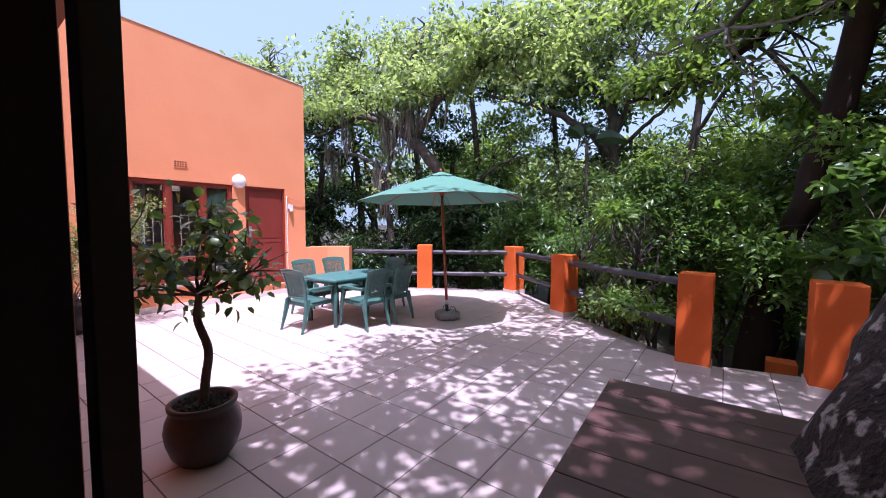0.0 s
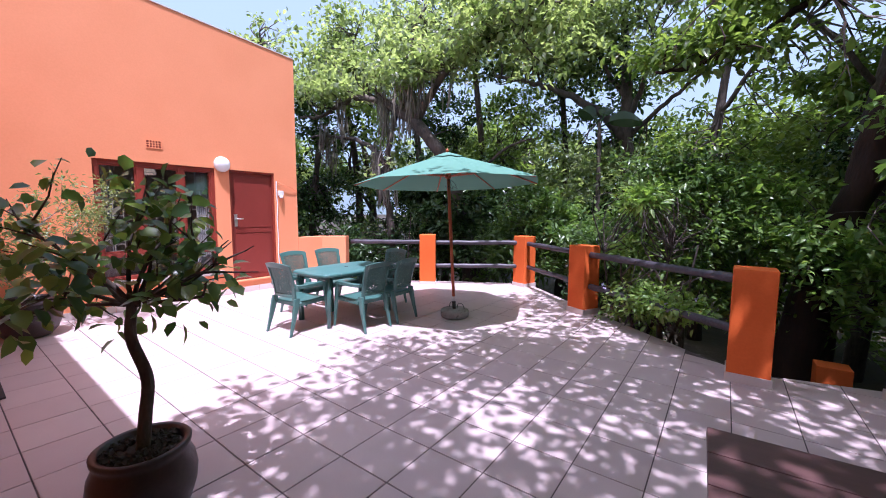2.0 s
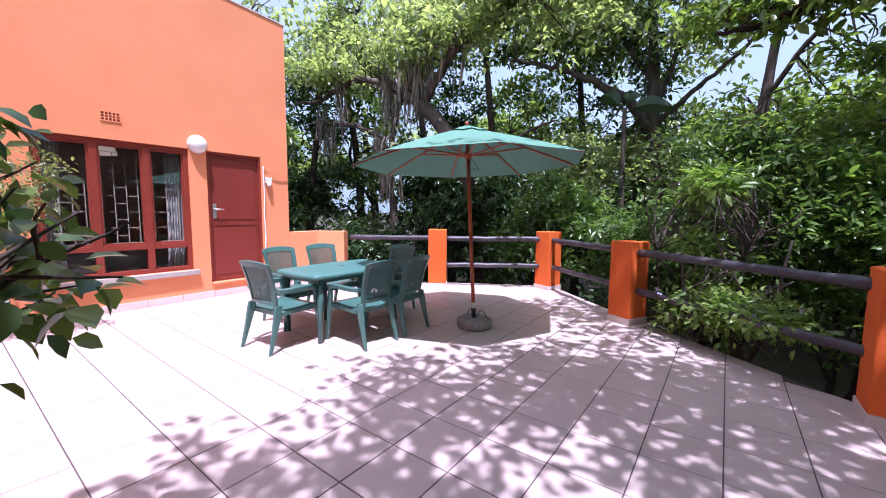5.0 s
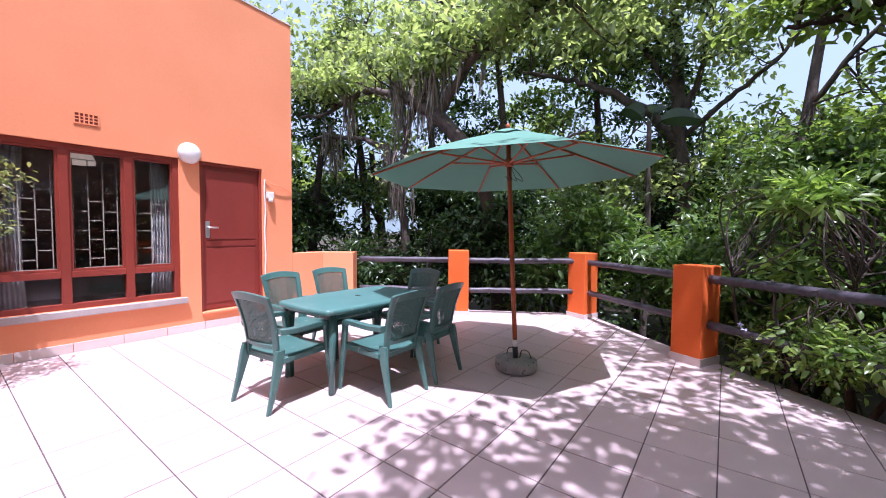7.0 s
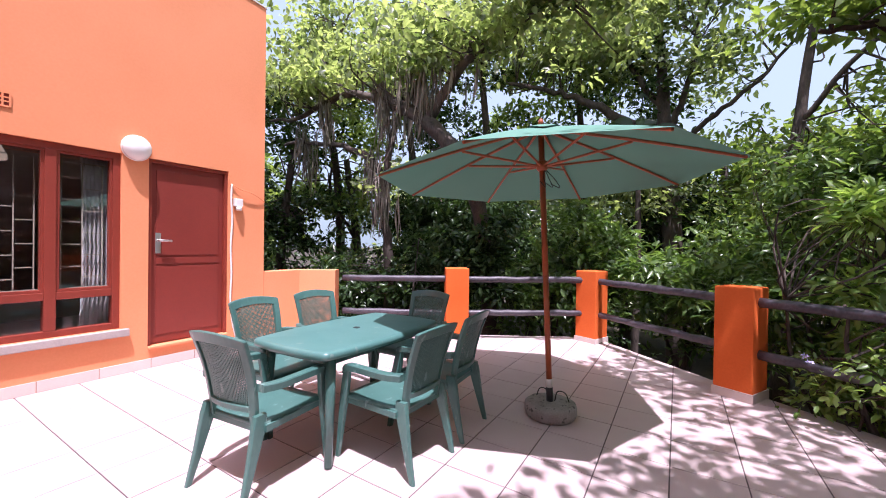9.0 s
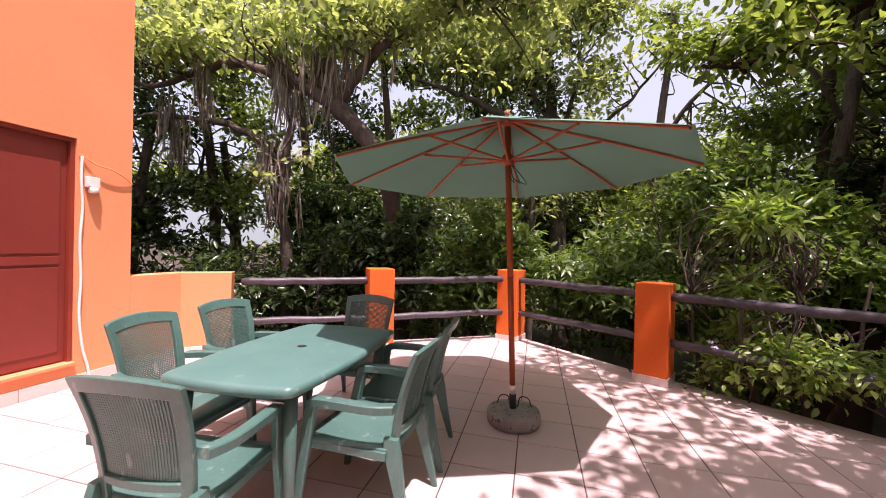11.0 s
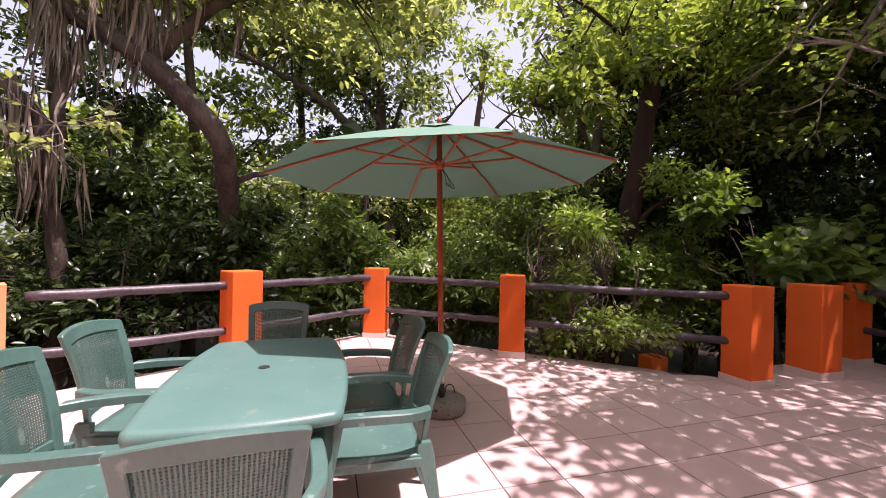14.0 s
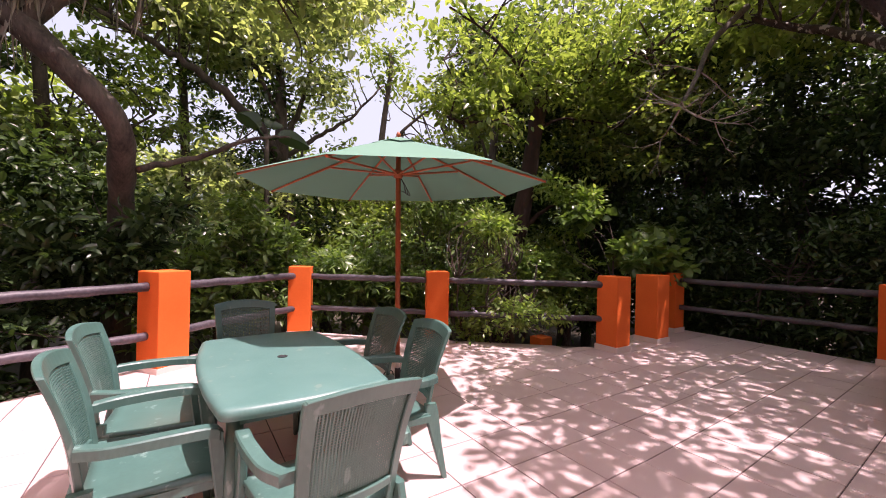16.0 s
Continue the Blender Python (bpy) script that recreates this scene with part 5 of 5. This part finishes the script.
# nearer shrubs along the fence
SHRUBS = [
    ("shrub", "tall feathery green shrub behind the fence", (-1.9, 8.7), [(-2.0, 8.6, 1.5, 1.15, 0.8, 1.3, 430), (-1.7, 8.9, 2.2, 0.7, 0.5, 0.4, 160)], LEAF_BUSH, 0.105, 0.42),
    ("shrub", "slim bright shrub with feathery leaf tufts at the fence", (-2.3, 7.25), [(-2.3, 7.1, 1.80, 0.26, 0.24, 0.14, 45), (-2.25, 7.3, 1.1, 0.3, 0.25, 0.4, 27)], LEAF_SUNLIT, 0.13, 0.34),
    ("flowering_shrub", "low shrub with pale violet flowers growing through the rails", (-2.0, 6.9), [(-2.05, 6.85, 0.42, 0.45, 0.24, 0.28, 72), (-2.55, 7.2, 0.25, 0.4, 0.26, 0.36, 80), (-1.55, 6.5, 0.50, 0.34, 0.2, 0.12, 40)], LEAF_SUNLIT, 0.085, 0.5),
    ("shrub", "bright green shrub beyond the corner post", (-3.6, 10.3), [(-3.7, 10.2, 0.9, 1.3, 0.8, 1.0, 330), (-2.6, 9.6, 0.6, 0.9, 0.7, 0.9, 220)], LEAF_BUSH, 0.17, 0.36),
    ("shrub", "mixed green shrub behind the rails", (-5.9, 10.4), [(-6.0, 10.4, 0.5, 1.2, 0.7, 1.0, 240), (-5.2, 10.6, 1.4, 1.0, 0.7, 0.9, 200)], LEAF_BUSH, 0.17, 0.45),
    ("shrub", "leafy shrub by the low wall", (-8.6, 9.0), [(-8.7, 9.2, 0.5, 1.2, 0.8, 1.0, 240), (-10.4, 8.8, 0.4, 1.3, 0.9, 1.0, 220)], LEAF_DARK_SHADED, 0.16, 0.4),
    ("shrub", "shaded dark green shrub among the trunks", (-7.6, 11.8), [(-7.6, 11.6, 1.6, 1.5, 0.8, 1.3, 330), (-9.6, 11.2, 2.2, 1.3, 0.9, 1.4, 240), (-7.1, 9.3, 1.2, 0.8, 0.3, 0.8, 190)], LEAF_DARK_SHADED, 0.18, 0.42),
    ("shrub", "green hanging shrub in front of the leaning trunk", (1.2, 8.4), [(0.9, 8.2, 2.6, 0.7, 0.5, 0.5, 110), (1.2, 8.4, 0.6, 1.0, 0.6, 0.9, 200), (-0.9, 9.4, 0.2, 1.2, 0.5, 0.7, 170), (-0.1, 8.3, 1.0, 0.7, 0.3, 0.5, 120)], LEAF_SUNLIT, 0.14, 0.45),
    ("broad_leaved_shrub", "shrub with large heart-shaped leaves over the posts", (0.9, 6.75), [(0.80, 6.5, 1.42, 0.55, 0.34, 0.36, 108), (1.35, 6.35, 1.25, 0.45, 0.3, 0.4, 90), (2.0, 6.8, 1.7, 0.7, 0.5, 0.7, 90), (0.45, 7.5, 2.2, 0.45, 0.4, 0.22, 45), (0.22, 6.12, 1.22, 0.22, 0.12, 0.16, 27)], LEAF_BUSH, 0.21, 0.78),
    ("shrub", "yellow-green shrub below the leaning tree", (-0.9, 9.1), [(-1.0, 9.0, 0.9, 0.8, 0.5, 0.6, 150), (-0.95, 8.7, 1.9, 0.6, 0.4, 0.45, 60), (0.9, 8.6, 1.2, 0.6, 0.4, 0.8, 110)], LEAF_SUNLIT, 0.12, 0.5),
    ("shrub", "shaded shrub beyond the side rails", (2.6, 5.0), [(2.6, 5.4, 0.3, 0.7, 1.2, 0.9, 210), (2.8, 3.6, 1.2, 0.7, 1.2, 1.6, 260), (3.0, 6.6, 1.6, 0.9, 1.0, 1.6, 260)], LEAF_DARK_SHADED, 0.15, 0.4),
]
for i, (nm, lab, (x, y), blobs, leaf, size, slim) in enumerate(SHRUBS):
    big = size > 0.2
    bush = tree(nm, lab, [(x, y, G0), (x + 0.05, y, -0.4), (x, y + 0.05, 0.5)], [0.05, 0.04, 0.03], [([(x, y, -0.6), (x + 0.3, y - 0.1, 0.4), (x + 0.4, y - 0.1, 1.2)], 0.03), ([(x, y, -0.8), (x - 0.4, y + 0.1, 0.3), (x - 0.5, y, 1.0)], 0.03)],
         blobs, leaf, size, 3 if big else 14, 0.16 if big else 0.22, BARK, 60 + i, slim, category="shrub", full=True)
    if nm == "flowering_shrub":
        rf = random.Random(2)
        for fx, fy, fz in ((-1.86, 6.36, 0.50), (-1.82, 6.34, 0.46), (-1.90, 6.37, 0.44), (-2.72, 6.98, 0.55), (-2.70, 6.96, 0.50), (-1.55, 6.24, 0.62)):
            bm = bmesh.new()
            for q in range(9):
                dv = Vector((rf.uniform(-1, 1), rf.uniform(-1, 0.3), rf.uniform(-0.6, 1))).normalized()
                s1 = dv.orthogonal().normalized() * 0.009
                c0 = Vector((rf.uniform(-1, 1), rf.uniform(-1, 1), rf.uniform(-1, 1))) * 0.012
                vs = [bm.verts.new(c0 + v) for v in (Vector(), dv * 0.016 + s1, dv * 0.03, dv * 0.016 - s1)]
                bm.faces.new((vs[0], vs[1], vs[2]))
                bm.faces.new((vs[0], vs[2], vs[3]))
            fl = part("flower", bm, PETAL, bush, "pale violet blossom")
            fl.location = Vector((fx, fy, fz)) - bush.location

tagged(part("garden_wall_stub", boxes((-0.30, 7.85, -1.69, 0.04, 8.15, -0.35), bevel=0.01), ORANGE_POST), "low orange plastered wall stub beyond the gateway", "wall")

# moss hanging from the old tree
moss = tagged(empty("hanging_moss", -8.0, 9.2, 5.0), "grey beard moss hanging from branches", "moss", kind="stuff")
g = np.random.default_rng(9)
clumps = [(-9.0, 4.75, 16, 0.16), (-8.75, 4.3, 12, 0.12), (-8.15, 4.8, 26, 0.2), (-8.0, 4.4, 20, 0.16), (-10.8, 4.9, 8, 0.06), (-10.75, 4.2, 8, 0.08), (-11.6, 4.2, 14, 0.12), (-11.4, 3.6, 8, 0.1), (-9.3, 3.4, 10, 0.12), (-9.0, 2.6, 14, 0.16), (-7.5, 4.9, 8, 0.25)]
hang = np.array([(x, 8.75, z) for x, z, k, s in clumps for _ in range(k)]) + g.normal(size=(sum(q[2] for q in clumps), 3)) * np.array([[s, 0.08, 0.12] for x, z, k, s in clumps for _ in range(k)])
base = np.repeat(hang, 7, axis=0)
nm = len(base)
base = base + g.normal(size=(nm, 3)) * np.array([[0.022, 0.022, 0.10]]) - np.array([[-8.0, 9.2, 5.0]])
way = g.normal(size=(nm, 3)) * 0.05
way[:, 2] = -1
up = g.normal(size=(nm, 3))
new("beard", leaf_mesh("beard", MOSS, base, way, up, g.uniform(0.15, 1.05, nm), np.full(nm, 0.008), 0.4)).parent = moss


# ---- tiles ----
PITCH, TROT, TX, TY = 0.411, 0.8, -3.655, 5.11
tc, ts = math.cos(radians(TROT)), math.sin(radians(TROT))


def inside(px, py):
    c = False
    for i in range(len(OUTLINE)):
        (x1, y1), (x2, y2) = OUTLINE[i], OUTLINE[i - 1]
        if (y1 > py) != (y2 > py) and px < (x2 - x1) * (py - y1) / (y2 - y1) + x1:
            c = not c
    return c


def clip(poly, out):
    """The part of a small square inside the terrace outline (cut by each edge that crosses it)."""
    for i in range(len(out)):
        (ax, ay), (bx, by) = out[i], out[(i + 1) % len(out)]
        if not any((min(p[0] for p in poly) <= max(ax, bx) and max(p[0] for p in poly) >= min(ax, bx) and min(p[1] for p in poly) <= max(ay, by) and max(p[1] for p in poly) >= min(ay, by)) for _ in (0,)):
            continue
        res = []
        side = [(bx - ax) * (p[1] - ay) - (by - ay) * (p[0] - ax) for p in poly]
        for k in range(len(poly)):
            p, q, sp, sq = poly[k], poly[(k + 1) % len(poly)], side[k], side[(k + 1) % len(poly)]
            if sp >= 0:
                res.append(p)
            if (sp >= 0) != (sq >= 0):
                u = sp / (sp - sq)
                res.append((p[0] + (q[0] - p[0]) * u, p[1] + (q[1] - p[1]) * u))
        poly = res
        if len(poly) < 3:
            return []
    return poly


def tile_mesh(poly, name="tile"):
    bm = bmesh.new()
    cx, cy = sum(p[0] for p in poly) / len(poly), sum(p[1] for p in poly) / len(poly)
    rings = []
    for s, z in ((1.0, -0.011), (1.0, -0.002), (0.991, 0.0)):
        rings.append([bm.verts.new((cx + (x - cx) * s, cy + (y - cy) * s, z)) for x, y in poly])
    for a, b in zip(rings, rings[1:]):
        for k in range(len(poly)):
            bm.faces.new((a[k], a[(k + 1) % len(poly)], b[(k + 1) % len(poly)], b[k]))
    bm.faces.new(rings[-1])
    return finish(bm, name, TILE)


H = PITCH / 2 - 0.004
whole = tile_mesh([(-H, -H), (H, -H), (H, H), (-H, H)])
tiles, spare = [], bmesh.new()
rt = random.Random(8)
for i in range(-14, 15):
    for j in range(-13, 13):
        u, v = (i + 0.5) * PITCH, (j + 0.5) * PITCH
        x, y = TX + u * tc - v * ts, TY + u * ts + v * tc
        quad = [(x + a * tc - b * ts, y + a * ts + b * tc) for a, b in ((-H, -H), (H, -H), (H, H), (-H, H))]
        n_in = sum(inside(*q) for q in quad)
        if n_in == 0 and not inside(x, y):
            continue
        m = pose(x, y, floor_z(x) + rt.uniform(-0.0006, 0.0006), 0, math.degrees(math.atan(SLOPE)) if x < -3.5 else 0, TROT)
        if n_in == 4:
            tiles.append((whole, m, x, y))
        else:
            poly = clip(quad, OUTLINE)
            if len(poly) >= 3:
                cx, cy = sum(p[0] for p in poly) / len(poly), sum(p[1] for p in poly) / len(poly)
                tiles.append((tile_mesh([(p[0] - cx, p[1] - cy) for p in poly]), pose(cx, cy, floor_z(cx), 0, math.degrees(math.atan(SLOPE)) if cx < -3.5 else 0, 0), cx, cy))
tiles.sort(key=lambda q: (q[2] + 3.5) ** 2 + (q[3] - 4.0) ** 2)
for me, m, x, y in tiles[:300]:
    ob = new("tile", me)
    ob.parent = floor
    ob.matrix_world = m
rest_v, rest_f = [], []
for me, m, x, y in tiles[300:]:
    o = len(rest_v)
    rest_v += [tuple(m @ v.co) for v in me.vertices]
    rest_f += [tuple(o + k for k in p.vertices) for p in me.polygons]
me = bpy.data.meshes.new("outer_tiles")
me.from_pydata(rest_v, [], rest_f)
me.materials.append(TILE)
ob = tagged(new("outer_tiles", me), kind="stuff")
ob.parent = floor

skirting((WX, HY), (WX, FY))
skirting((WX, 6.22), (WX, HY + 0.004))
skirting((-7.96, 6.54), (WX, 6.22))
sk_root = tagged(empty("baseboard"), "row of beige skirting tiles along the wall foot", "baseboard", kind="structure")
for a, ang, s0, s1, zt, proud in SK:
    bm = boxes((s0, 0.0005, 0.0, s1, proud, zt), bevel=0.002)
    ob = part("skirting_tile", bm, SKIRT, sk_root)
    ob.matrix_world = Matrix.Translation(a + Vector((0, 0, floor_z(a.x) + 0.002))) @ pose(0, 0, 0, 0, 0, ang)
